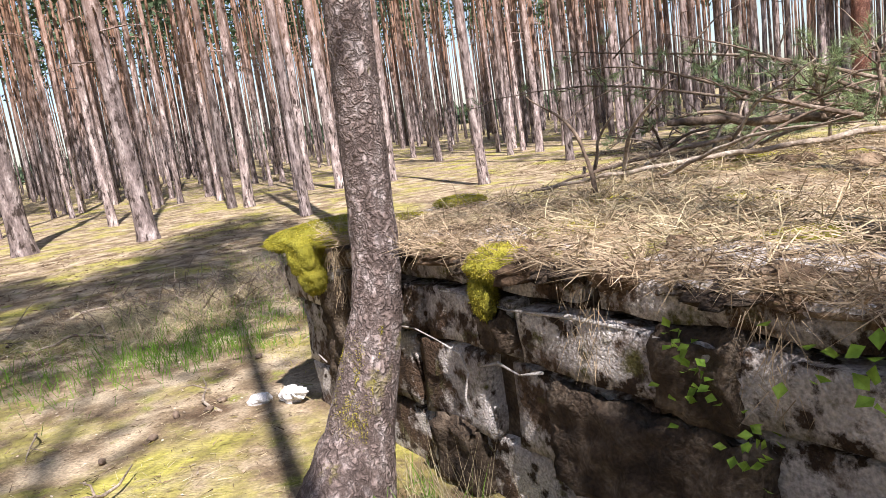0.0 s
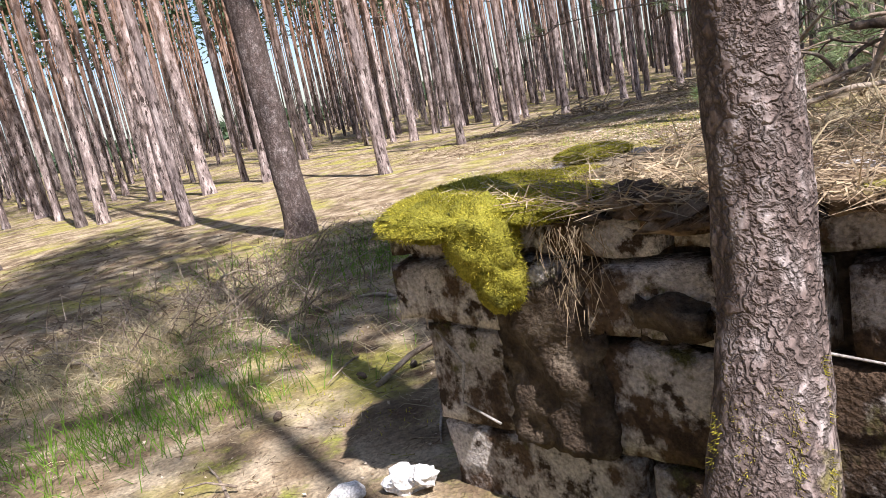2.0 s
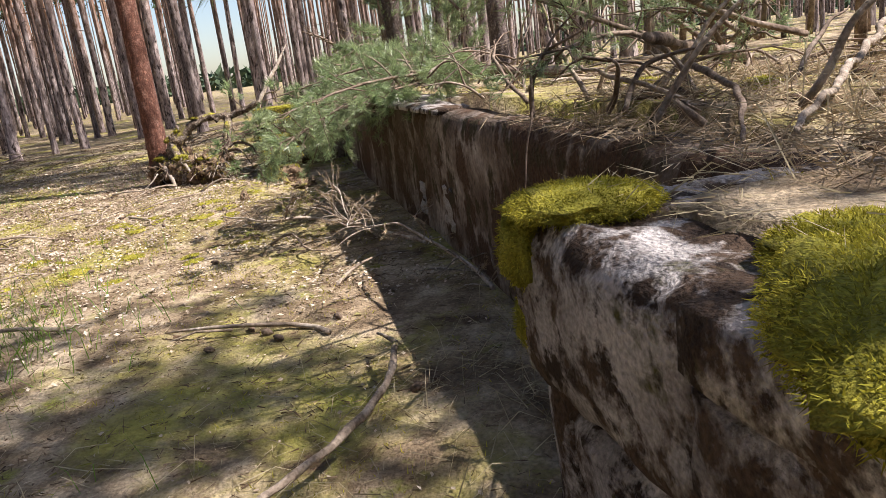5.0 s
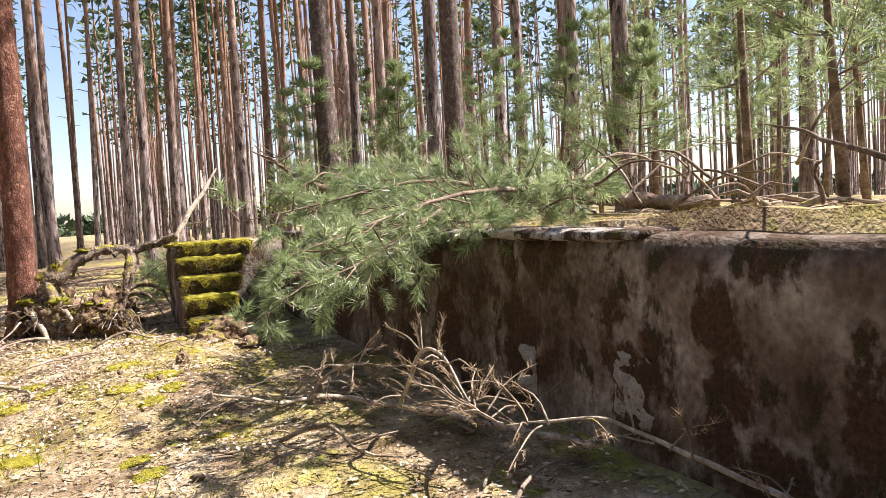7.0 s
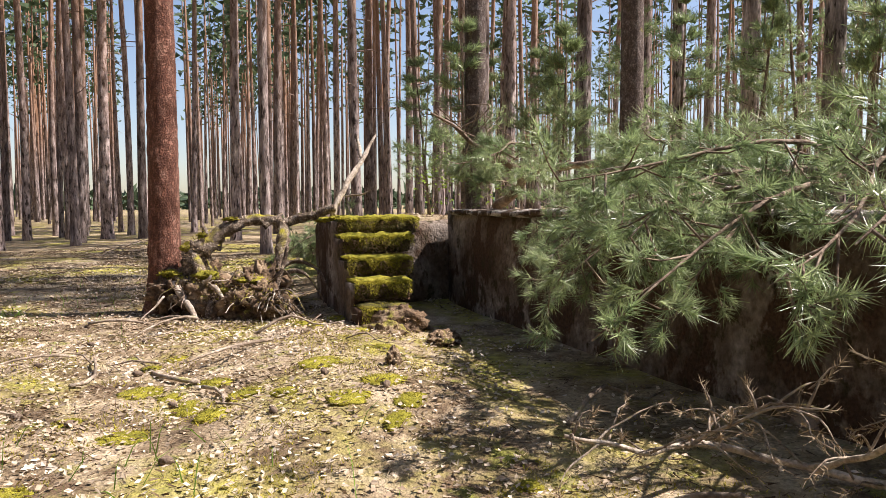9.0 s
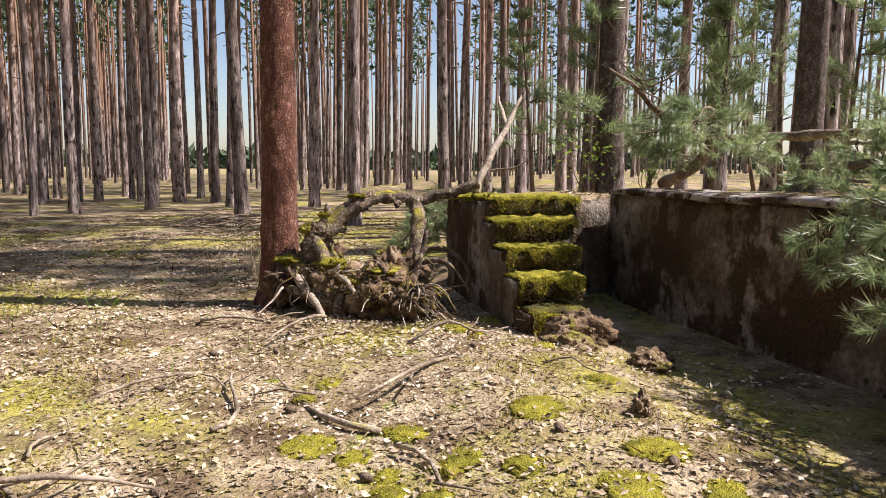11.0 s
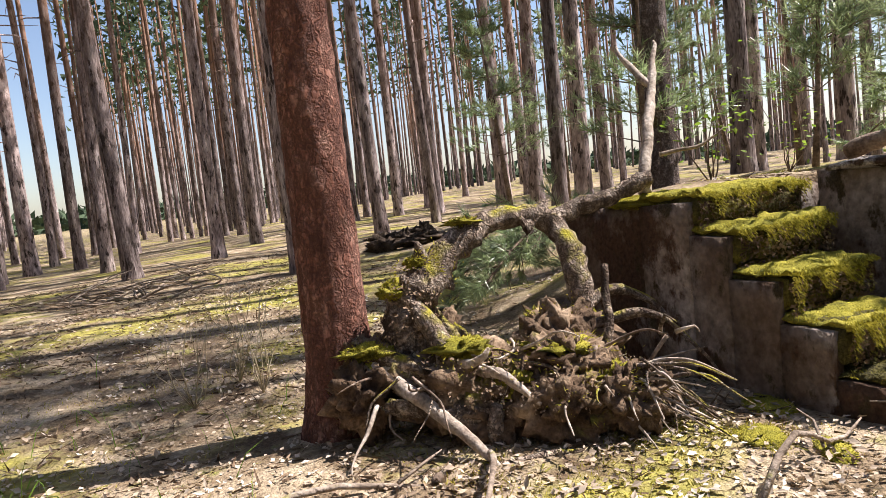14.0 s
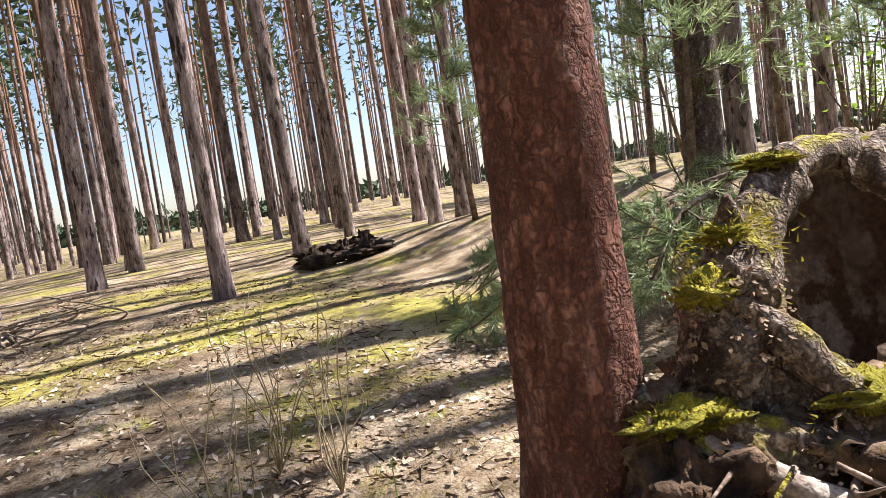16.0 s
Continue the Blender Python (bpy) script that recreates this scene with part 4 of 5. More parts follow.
for _ in range(2600):
    c, size = mb.rng.choice((((7.16, 11.56, .30), (.2, .22, .14)), ((7.02, 11.5, .20), (.16, .24, .14)), ((7.36, 11.64, .44), (.13, .14, .1)), ((7.08, 11.32, .2), (.14, .14, .12)), ((7.22, 11.80, .30), (.16, .14, .1)), ((7.40, 12.24, .76), (.08, .12, .1))))
    d = Vector((mb.rng.gauss(-.3, 1), mb.rng.gauss(0, 1), mb.rng.gauss(.3, .8))).normalized()
    p = Vector(c) + Vector([d[i] * size[i] for i in range(3)])
    if noise.noise(p * 8) > .02:
        mb.blade(p, d + Vector((mb.rng.gauss(0, .5), mb.rng.gauss(0, .5), -.2)), mb.rng.uniform(.01, .035), .006)
part("moss_fuzz", mb, MOSS_BLADE, stump, "yellow moss", False)

# clod of earth at the foot of the steps
for c, size, lab in ((P(11.42, 4.12, .05), (.17, .24, .15), "crumbled sandy clod of earth below the bottom step"), (P(11.2, 4.3, .02), (.16, .18, .10), "mossy clod of earth below the bottom step"), (P(9.75, 4.69, .10), (.05, .045, .10), "small dark stump stub in the moss"),
                     (P(10.75, 3.95, .02), (.2, .12, .07), "clod of torn earth beside the wall")):
    b = Geo(int(c.x * 77))
    b.lump(c, size, 0.42, 2.6, 56)
    clod = tagged(part("earth_clod", b, CLOD), lab, "earth clod")
    cf = Geo(int(c.y * 91))
    for _ in range(420):
        d = Vector((cf.rng.gauss(-.2, 1), cf.rng.gauss(0, 1), cf.rng.gauss(.3, .7))).normalized()
        cf.leaf(c + Vector([d[i] * size[i] for i in range(3)]), (cf.rng.gauss(0, 1), cf.rng.gauss(0, 1), cf.rng.gauss(0, .6)), d, cf.rng.uniform(.008, .03), cf.rng.uniform(.006, .018))
    tagged(part("crumb_layer", cf, FLAKE, clod, "pale crumbs of sand and rotten wood", False), kind="stuff")

# dead forked snag at the back of the stairs
snag = thing("dead_snag", (7.9, 11.0, 1.0), "pale barkless forked dead branch standing behind the steps", "dead branch")
root([(7.92, 11.05, .98), (7.98, 11.03, 1.12), (8.14, 10.97, 1.35), (8.37, 10.89, 1.61), (8.48, 10.85, 1.75), (8.60, 10.81, 1.90)], (.036, .034, .031, .028, .02, .008), snag, "stem", 0.12, PALEWOOD)
root([(8.37, 10.89, 1.61), (8.47, 10.95, 1.70), (8.60, 11.02, 1.84), (8.63, 11.03, 1.90)], (.024, .022, .016, .006), snag, "fork", 0.1, PALEWOOD)
root([(8.0, 10.95, 1.2), (7.98, 10.75, 1.22), (8.0, 10.6, 1.30)], (.012, .009, .003), snag, "twig", 0.1)


# ---- the fallen pine and the young pines ----
def bough(parent, a, b, sag, seed, twigs, reach, needles=24, size=0.06, mat=None, limb_r=0.02, width=0.003):
    """A limb with side twigs, each ending in brushes of needles."""
    pts = bent(a, b, sag, 8, seed, 0.05)
    r = random.Random(seed)
    limb = Geo(seed)
    limb.tube(pts, [limb_r * (1 - 0.85 * i / 7) for i in range(8)], 7, 0.15)
    fol = Geo(seed + 1)
    for k in range(twigs):
        t = 0.15 + 0.85 * (k + r.random()) / twigs
        i = min(6, int(t * 7))
        p = pts[i].lerp(pts[i + 1], t * 7 - i)
        d = (pts[i + 1] - pts[i]).normalized()
        out = (d * r.uniform(.3, 1.0) + Vector((r.gauss(0, .8), r.gauss(0, .8), r.gauss(.0, .55)))).normalized()
        L = reach * r.uniform(.45, 1.0) * (1.15 - .5 * t)
        tip = p + out * L + Vector((0, 0, r.uniform(-.08, .06)))
        mid = p.lerp(tip, .5) + Vector((0, 0, -.02))
        limb.tube([p, mid, tip], (limb_r * .35, limb_r * .25, .002), 4, cap=False)
        for j in range(6):
            s = .25 + .75 * j / 5
            q = p.lerp(tip, s)
            side = (out + Vector((r.gauss(0, .6), r.gauss(0, .6), r.gauss(.1, .5)))).normalized()
            fol.tuft(q + side * (size * .8 if j < 5 else 0), out * .6 + side * .6, needles, size, width)
            if j in (2, 4):
                q2 = q + side * L * .3
                limb.tube([q, q2], (.003, .0015), 3, cap=False)
                fol.tuft(q2, side, needles, size, width)
                fol.tuft(q.lerp(q2, .5), side, needles // 2, size, width)
    bo = part("bough", limb, LIMB, parent)
    part("needles", fol, mat or NEEDLE, bo, smooth=False)
    return bo


fallen = thing("fallen_pine", P(8.5, 2.6, 1.05), "fallen pine crown with green needles hanging over the wall edge", "fallen tree")
root([P(7.2, 1.6, 1.12), P(7.6, 2.2, 1.20), P(8.2, 2.5, 1.25), P(9.6, 2.65, 1.28), P(11.0, 2.7, 1.24)], (.05, .05, .045, .04, .02), fallen, "trunk", 0.25, LIMB)
for k, (a, b, sag) in enumerate((((8.3, 2.6, 1.25), (7.7, 4.6, 0.60), .25), ((7.6, 2.5, 1.25), (6.6, 4.7, 1.0), .22), ((8.0, 2.5, 1.25), (7.1, 4.4, .85), .25), ((8.8, 2.6, 1.28), (8.6, 4.25, .66), .2),
                                 ((9.2, 2.65, 1.28), (9.3, 3.85, .75), .18), ((9.0, 2.6, 1.28), (9.9, 3.6, .95), .15), ((8.2, 2.6, 1.25), (8.1, 4.5, 1.18), .2),
                                 ((8.6, 2.6, 1.28), (8.0, 3.9, .75), .25), ((9.8, 2.7, 1.16), (11.0, 2.75, 1.16), .06), ((9.2, 2.7, 1.2), (9.7, 3.7, .8), .15),
                                 ((9.0, 2.6, 1.28), (9.0, 4.0, .62), .2), ((8.4, 2.5, 1.25), (8.3, 4.4, .8), .25),
                                 ((8.4, 2.6, 1.28), (8.8, 3.6, 1.45), .1), ((8.0, 2.5, 1.25), (7.0, 3.6, 1.1), .1), ((7.8, 2.3, 1.25), (6.9, 3.0, 1.28), .1), ((8.4, 2.4, 1.2), (7.3, 2.9, 1.3), .1),
                                 ((12.3, 2.5, 1.5), (11.9, 3.3, 1.5), .1), ((12.2, 2.4, 1.45), (11.2, 2.9, 1.35), .1), ((12.0, 2.6, 1.7), (11.6, 3.2, 1.55), .05), ((11.2, 2.4, 1.3), (10.2, 2.7, 1.42), .08), ((10.6, 2.3, 1.3), (9.8, 2.9, 1.5), .08),
                                 ((12.7, 2.2, 1.25), (12.2, 3.0, 1.3), .08), ((8.6, 2.6, 1.25), (7.9, 4.3, .95), .25))):
    bough(fallen, P(*a), P(*b), sag * .5, 200 + 3 * k, 17, 0.44 if b[2] < 1.15 else 0.34, 22, 0.085, None, 0.017, 0.0045)
slope = thing("fallen_bough", P(14.4, 4.2, .3), "fallen pine boughs with green needles on the slope behind the stump", "fallen tree")
for k, (a, b, sag) in enumerate((((14.7, 3.6, .9), (15.6, 4.5, .3), .1), ((14.8, 3.4, .9), (16.4, 4.4, .3), .1), ((15.2, 3.4, .8), (15.0, 4.6, .4), .15), ((15.6, 3.2, .7), (17.0, 4.0, .25), .1), ((14.8, 4.0, .8), (14.8, 4.7, .5), .1),
                                 ((16.0, 3.0, .6), (16.0, 4.6, .25), .1))):
    bough(slope, P(a[0] - .8, *a[1:]), P(b[0] - .8, *b[1:]), sag, 900 + 3 * k, 15, 0.5, 20, 0.09, None, 0.017, 0.006)
# bare limbs of it that stand up or reach out over the edge
root([P(12.9, 2.45, 1.08), P(12.5, 2.42, 1.22), P(12.3, 2.42, 1.40), P(12.25, 2.60, 1.52), P(12.2, 2.95, 1.66), P(12.1, 3.3, 1.88), P(12.05, 3.56, 2.0)], (.055, .055, .05, .042, .03, .018, .006), fallen, "bare_limb", 0.15, LIMB)
root([P(12.28, 2.5, 1.45), P(11.4, 2.0, 1.5), P(10.4, 1.7, 1.45), P(9.6, 1.8, 1.3)], (.045, .04, .03, .02), fallen, "bare_limb", 0.15, LIMB)
for k in range(15):
    a = P(12.15 - .02 * k, 2.5 + k * .07, 1.5 + k * .03)
    root([a, a + Vector((rr.uniform(-.3, .3), rr.uniform(-.3, .3), rr.uniform(-.1, .3))), a + Vector((rr.uniform(-.55, .55), rr.uniform(-.55, .55), rr.uniform(-.15, .5)))], (.008, .005, .002), fallen, "twig", 0.1, LIMB, 4)
root([P(9.4, 3.4, 1.30), P(8.9, 3.3, 1.34), P(8.5, 3.25, 1.27), P(8.23, 3.11, 1.14), P(8.25, 3.05, 1.30)], (.012, .02, .022, .022, .012), fallen, "bare_limb", 0.15)
root([P(8.3, 3.1, 1.15), P(8.25, 3.35, 1.02), P(8.35, 3.55, .90), P(8.25, 3.75, .80)], (.022, .024, .02, .012), fallen, "bare_limb", 0.2)
for k in range(40):
    c = P(rr.uniform(5.4, 9.6), rr.uniform(2.2, 3.2), rr.uniform(1.1, 1.3))
    d = Vector((rr.uniform(-.6, .6), rr.uniform(-.6, .6), rr.uniform(.0, .35)))
    root([c, c + d * .5 + Vector((0, 0, .06)), c + d], (.009, .006, .002), fallen, "twig", 0.1, None if k % 2 else LIMB, 4)

# dead branches lying below, with brown needles
for k, (pts, rad) in enumerate((([(3.3, 8.30, .34), (3.50, 8.05, .24), (3.83, 7.81, .17), (3.80, 7.46, .12), (3.55, 6.95, .10), (3.25, 6.45, .08)], (.006, .010, .014, .016, .017, .018)),
                                ([(3.80, 7.46, .12), (3.45, 7.32, .32), (3.30, 7.18, .54), (3.12, 7.02, .44), (3.05, 6.95, .28)], (.012, .011, .009, .006, .003)),
                                ([(3.55, 7.0, .10), (3.25, 7.0, .24), (3.02, 6.95, .30), (2.75, 6.80, .34)], (.012, .010, .007, .003)),
                                ([(3.60, 7.9, .22), (3.45, 7.7, .40), (3.40, 7.5, .46)], (.008, .005, .002)),
                                ([(2.2, 5.6, .10), (2.5, 5.9, .18), (2.75, 6.4, .34), (2.85, 6.8, .30)], (.014, .012, .008, .003)))):
    br = thing("dead_branch", pts[0], "dry fallen pine branch with brown needles lying by the wall", "dead branch")
    root(pts, rad, br, "stem", 0.12, PALEWOOD, 7)
    fo = Geo(300 + k)
    for _ in range(20):
        i = rr.randrange(len(pts) - 1)
        p = Vector(pts[i]).lerp(Vector(pts[i + 1]), rr.random())
        tip = p + Vector((rr.gauss(0, .16), rr.gauss(0, .16), rr.uniform(-.1, .2)))
        tip.z = max(tip.z, .06)
        root([p, p.lerp(tip, .5) + Vector((0, 0, .03)), tip], (.005, .004, .0015), br, "twig", 0.05, DEADWOOD, 4)
        for j in range(3):
            fo.tuft(p.lerp(tip, .6 + .2 * j), tip - p, 11, .05, .003, .8)
    part("dry_needles", fo, DEAD_NEEDLE, br, smooth=False)


def young_pine_meshes(seed, h, dens):
    wood, fol = Geo(seed), Geo(seed + 1)
    r = wood.rng
    bow = Vector((r.uniform(-.2, .2), r.uniform(-.2, .2), 0))
    stem = [bow * math.sin(t * 2) + Vector((0, 0, h * t)) for t in (0, .2, .4, .6, .8, 1)]
    wood.tube(stem, [.013 * h * (1 - .9 * t) for t in (0, .2, .4, .6, .8, 1)], 7, .1)
    z = 0.28 * h
    while z < h:
        t = z / h
        for _ in range(4 if t > .4 else 3):
            a = r.uniform(0, 6.28)
            L = h * .36 * (1.08 - t) * r.uniform(.6, 1.1)
            p = bow * math.sin(t * 2) + Vector((0, 0, z))
            tip = p + Vector((math.cos(a) * L, math.sin(a) * L, L * r.uniform(.05, .5)))
            wood.tube([p, p.lerp(tip, .5) - Vector((0, 0, .04)), tip], (.007, .005, .002), 4, cap=False)
            for j in range(dens):
                s = .3 + .7 * (j + r.random()) / dens
                q = p.lerp(tip, s) + Vector((r.gauss(0, .10), r.gauss(0, .10), r.gauss(0, .06))) * (L / .8)
                fol.tuft(q, tip - p + Vector((0, 0, .25)), 15, .15, .011, .9)
        z += h * .085
    return wood.mesh("trunk", LIMB), fol.mesh("foliage", NEEDLE, False)


young = [young_pine_meshes(400 + k, h, 9) for k, h in enumerate((2.3, 3.2, 4.2))]
rng = random.Random(33)
for m, n, k in ((7.2, .2, 1), (9.2, -1.2, 2), (10.2, -2.2, 1), (11.2, -1.2, 0), (12.0, -2.6, 2), (12.8, -1.0, 1), (13.6, -3.0, 2), (14.5, -1.2, 1), (11.5, -4.2, 2), (13.0, -5.0, 2), (15.0, -4.0, 2), (16.2, -2.0, 2),
                (9.6, -3.8, 2), (17.2, 0.0, 1), (18.5, -3.5, 2), (16.8, -6, 2), (19.0, 1.0, 1), (20.5, -1.5, 2), (7.6, -1.8, 2), (14.2, .9, 0), (15.6, 1.6, 1), (6.8, -.9, 1), (8.4, -2.8, 2), (12.4, -7.0, 2), (17.8, -8.0, 2), (15.2, -9, 2)):
    p = P(m + rng.uniform(-.2, .2), n + rng.uniform(-.2, .2))
    t = thing("young_pine", on_ground(p.x, p.y, -.02), "young green pine sapling growing on the platform", "young pine", "young pines on the platform")
    t.rotation_euler = (rng.gauss(0, .06), rng.gauss(0, .06), rng.uniform(0, 6.28))
    t.scale = (rng.uniform(.85, 1.15),) * 3
    for name, me in zip(("trunk", "foliage"), young[k]):
        o = new(name, me)
        o.parent = t


# ---- leafy plants ----
def leafy_bush(name, at, height, spread_, stems, leaves, size, label, category, seed, mat=LEAF, wood_mat=LIMB):
    t = thing(name, at, label, category)
    fol = Geo(seed + 1)
    r = fol.rng
    for k in range(stems):
        a = r.uniform(0, 6.28)
        top = Vector(at) + Vector((math.cos(a) * spread_ * r.random(), math.sin(a) * spread_ * r.random(), height * r.uniform(.5, 1)))
        pts = bent(at, top, 0.0, 6, seed + k, .05 * height)
        g = Geo(seed + k)
        g.tube(pts, [(.006 if leaves else .0035) * height * (1 - .8 * i / 5) + .001 for i in range(6)], 5)
        part("stem", g, wood_mat, t)
        for _ in range(leaves):
            q = pts[r.randrange(2, 6)] + Vector((r.gauss(0, 1), r.gauss(0, 1), r.gauss(0, .8))) * spread_ * .28
            fol.leaf(q, (r.gauss(0, 1), r.gauss(0, 1), r.gauss(-.1, .4)), (r.gauss(0, .4), r.gauss(0, .4), 1), size * r.uniform(.6, 1.2), size * r.uniform(.5, .8))
    if leaves:
        part("foliage", fol, mat, t, smooth=False)
    return t


leafy_bush("leafy_shrub", on_ground(9.45, 10.3), .95, .45, 6, 24, .055, "fresh light-green leafy shrub behind the steps", "shrub", 500)
leafy_bush("leafy_shrub", on_ground(9.6, 9.7), .7, .5, 5, 18, .045, "fresh light-green leafy shrub on the platform", "shrub", 520)
p = P(15.5, -3.6)
leafy_bush("leafy_shrub", on_ground(p.x, p.y), 1.2, .8, 7, 60, .07, "yellow-green leafy undergrowth below young pines", "shrub", 540)
for x, y, s in ((8.1, 13.4, 560), (8.35, 13.65, 570), (7.9, 13.75, 580)):
    leafy_bush("bare_sapling", on_ground(x, y), .75, .32, 9, 0, .02, "thin leafless sapling on the mossy floor", "sapling", s, wood_mat=STRAW)
for m, n, z, size, cnt, s in ((1.56, 1.15, .90, .036, 16, 600), (1.56, 1.10, .80, .036, 16, 610), (1.55, .95, .66, .036, 20, 620), (1.53, .80, .90, .045, 6, 630), (1.55, .66, .95, .048, 10, 640)):
    t = thing("wall_plant", P(m, n, z), "bright green leafy plant rooted in the wall", "plant")
    for k in range(cnt):
        g = Geo(s + k)
        g.leaf(P(m, n, z) + Vector((g.rng.gauss(0, .03), g.rng.gauss(0, .05), g.rng.gauss(0, .05))), (-.6 + g.rng.gauss(0, .5), -.4 + g.rng.gauss(0, .5), g.rng.gauss(.1, .5)), (-.5 + g.rng.gauss(0, .3), -.4, .8), size, size * .8)
        part("leaf", g, LEAF, t, smooth=False)

# white stones at the wall corner
for c, size in (((-1.06, 4.12, .075), (.085, .06, .055)), ((-1.28, 4.20, .045), (.075, .05, .04)), ((-1.0, 4.05, .11), (.05, .05, .04))):
    g = Geo(int(c[0] * 50))
    g.lump(c, size, .45, 1.6, 16)
    tagged(part("stone", g, WHITE, smooth=False), "white broken piece of limestone at the wall corner", "stone", "white stones at the wall corner")

# charred-looking heap in the open forest
heap = thing("earth_heap", on_ground(15.6, 13.73), "dark heap of torn roots and soil in the forest", "earth heap")
for k in range(12):
    g = Geo(700 + k)
    c = on_ground(15.6 + rr.uniform(-.5, .5), 13.73 + rr.uniform(-.5, .5), .08)
    g.lump(c, (rr.uniform(.12, .28), rr.uniform(.12, .28), rr.uniform(.05, .13)), .9, 4, 24)
    part("soil_lump", g, RUBBLE, heap)
for x, y, s in ((8.3, 22.0, 1.0), (12.4, 24.0, .8), (6.2, 21.0, .7), (13.0, 17.2, .6)):
    hp = thing("brush_heap", on_ground(x, y), "heap of dry brushwood on the forest floor", "brushwood")
    for k in range(22):
        a = on_ground(x + rr.gauss(0, .5) * s, y + rr.gauss(0, .5) * s, .02)
        root([a, a + Vector((rr.gauss(0, .3), rr.gauss(0, .3), .2 * s)), a + Vector((rr.gauss(0, .7), rr.gauss(0, .7), rr.uniform(.05, .7) * s))], (.03 * s, .02 * s, .006), hp, "stick", .1, DEADWOOD, 5)


# ---- ground cover ----
def free(m, n):
    return not ((1.5 < m < 2.7 and n < 3.9) or (2.6 <= m < 12.7 and 2.85 < n < 3.2) or (11.4 < m < 14.6 and 3.4 < n < 4.45))


def scatter(rng, m0, m1, n0, n1):
    while True:
        m, n = rng.uniform(m0, m1), rng.uniform(n0, n1)
        if free(m, n):
            return m, n


litter = Geo(801)
r = litter.rng
for _ in range(18000):
    m, n = scatter(r, 5.5, 15.5, 3.2, 10)
    if noise.noise((m * .9, n * .9, 3)) + r.uniform(-.4, .4) < -.08:
        continue
    p = P(m, n, ground_height(m, n) + r.uniform(.004, .02))
    litter.leaf(p, (r.gauss(0, 1), r.gauss(0, 1), r.gauss(0, .25)), (r.gauss(0, .4), r.gauss(0, .4), 1), r.uniform(.02, .05), r.uniform(.012, .03))
for _ in range(13000):
    m, n = r.gauss(10.2, 1.9), r.gauss(6.2, 1.2)
    if not free(m, n) or n < 3.6 or noise.noise((m * 1.1, n * 1.1, 8)) + r.uniform(-.35, .35) < -.12:
        continue
    litter.leaf(P(m, n, ground_height(m, n) + r.uniform(.004, .022)), (r.gauss(0, 1), r.gauss(0, 1), r.gauss(0, .3)), (r.gauss(0, .8), r.gauss(0, .8), 1), r.uniform(.015, .045), r.uniform(.008, .028))
for _ in range(2500):
    m, n = scatter(r, -3, 8, 3.2, 12)
    p = P(m, n, ground_height(m, n) + r.uniform(.003, .012))
    litter.leaf(p, (r.gauss(0, 1), r.gauss(0, 1), r.gauss(0, .25)), (r.gauss(0, .4), r.gauss(0, .4), 1), r.uniform(.015, .035), r.uniform(.008, .02))
for _ in range(15000):
    m, n = scatter(r, 11.5, 19.5, 4.4, 12.5)
    if noise.noise((m * .7, n * .7, 5)) + r.uniform(-.4, .4) > -.1:
        litter.leaf(P(m, n, ground_height(m, n) + r.uniform(.004, .022)), (r.gauss(0, 1), r.gauss(0, 1), r.gauss(0, .3)), (r.gauss(0, .7), r.gauss(0, .7), 1), r.uniform(.025, .06), r.uniform(.014, .036))
tagged(part("leaf_litter", litter, LITTER, smooth=False), "pale dry fallen leaves scattered on the ground", "leaf litter", kind="stuff")
straw = Geo(802)
r = straw.rng
for _ in range(26000):
    m, n = scatter(r, -4, 13, -1, 9.5)
    p = P(m, n, ground_height(m, n) + r.uniform(.002, .018))
    straw.blade(p, (r.gauss(0, 1), r.gauss(0, 1), r.gauss(.03, .16)), r.uniform(.04, .11), r.uniform(.002, .0045))
for cx, cy, sx, sy, cnt in ((-3.1, 6.9, .6, .5, 3200), (-2.2, 7.6, .6, .4, 1500), (-1.9, 8.8, .8, .5, 700), (0.6, 3.9, .5, .3, 500), (1.3, 5.0, .5, .5, 500), (-.6, 6.0, .8, .5, 300)):
    for _ in range(cnt):
        x, y = r.gauss(cx, sx), r.gauss(cy, sy)
        if free(*mn(x, y)):
            straw.blade(on_ground(x, y), (r.gauss(0, .8), r.gauss(0, .8), r.uniform(.15, .8)), r.uniform(.12, .38), .0045, .8, 2)

debris = Geo(806)
rd = debris.rng
for _ in range(24000):
    m, n = scatter(rd, -3, 13.5, -1, 9)
    debris.blade(P(m, n, ground_height(m, n) + rd.uniform(.002, .012)), (rd.gauss(0, 1), rd.gauss(0, 1), rd.gauss(.02, .14)), rd.uniform(.02, .09), rd.uniform(.003, .008))
for m0, m1, n0, n1, cnt, big in ((4, 13, 3.6, 9, 14000, 1.0), (12, 24, 3, 16, 26000, 1.7), (-6, 6, 8, 16, 8000, 1.6)):
    for _ in range(cnt):
        m, n = rd.uniform(m0, m1), rd.uniform(n0, n1)
        if free(m, n) and noise.noise((m * .9, n * .9, 4)) + rd.uniform(-.4, .4) > -.1:
            debris.blade(P(m, n, ground_height(m, n) + rd.uniform(.002, .014)), (rd.gauss(0, 1), rd.gauss(0, 1), rd.gauss(.03, .2)), rd.uniform(.03, .09) * big, rd.uniform(.004, .010) * big)
tagged(part("dark_debris", debris, CLOD, smooth=False), "dark bark bits and rotted needles over the ground", "needle litter", kind="stuff")
tagged(part("dry_grass", straw, STRAW, smooth=False), "dry straw-coloured grass and needles over the ground", "dry grass", kind="stuff")
green = Geo(803)
r = green.rng
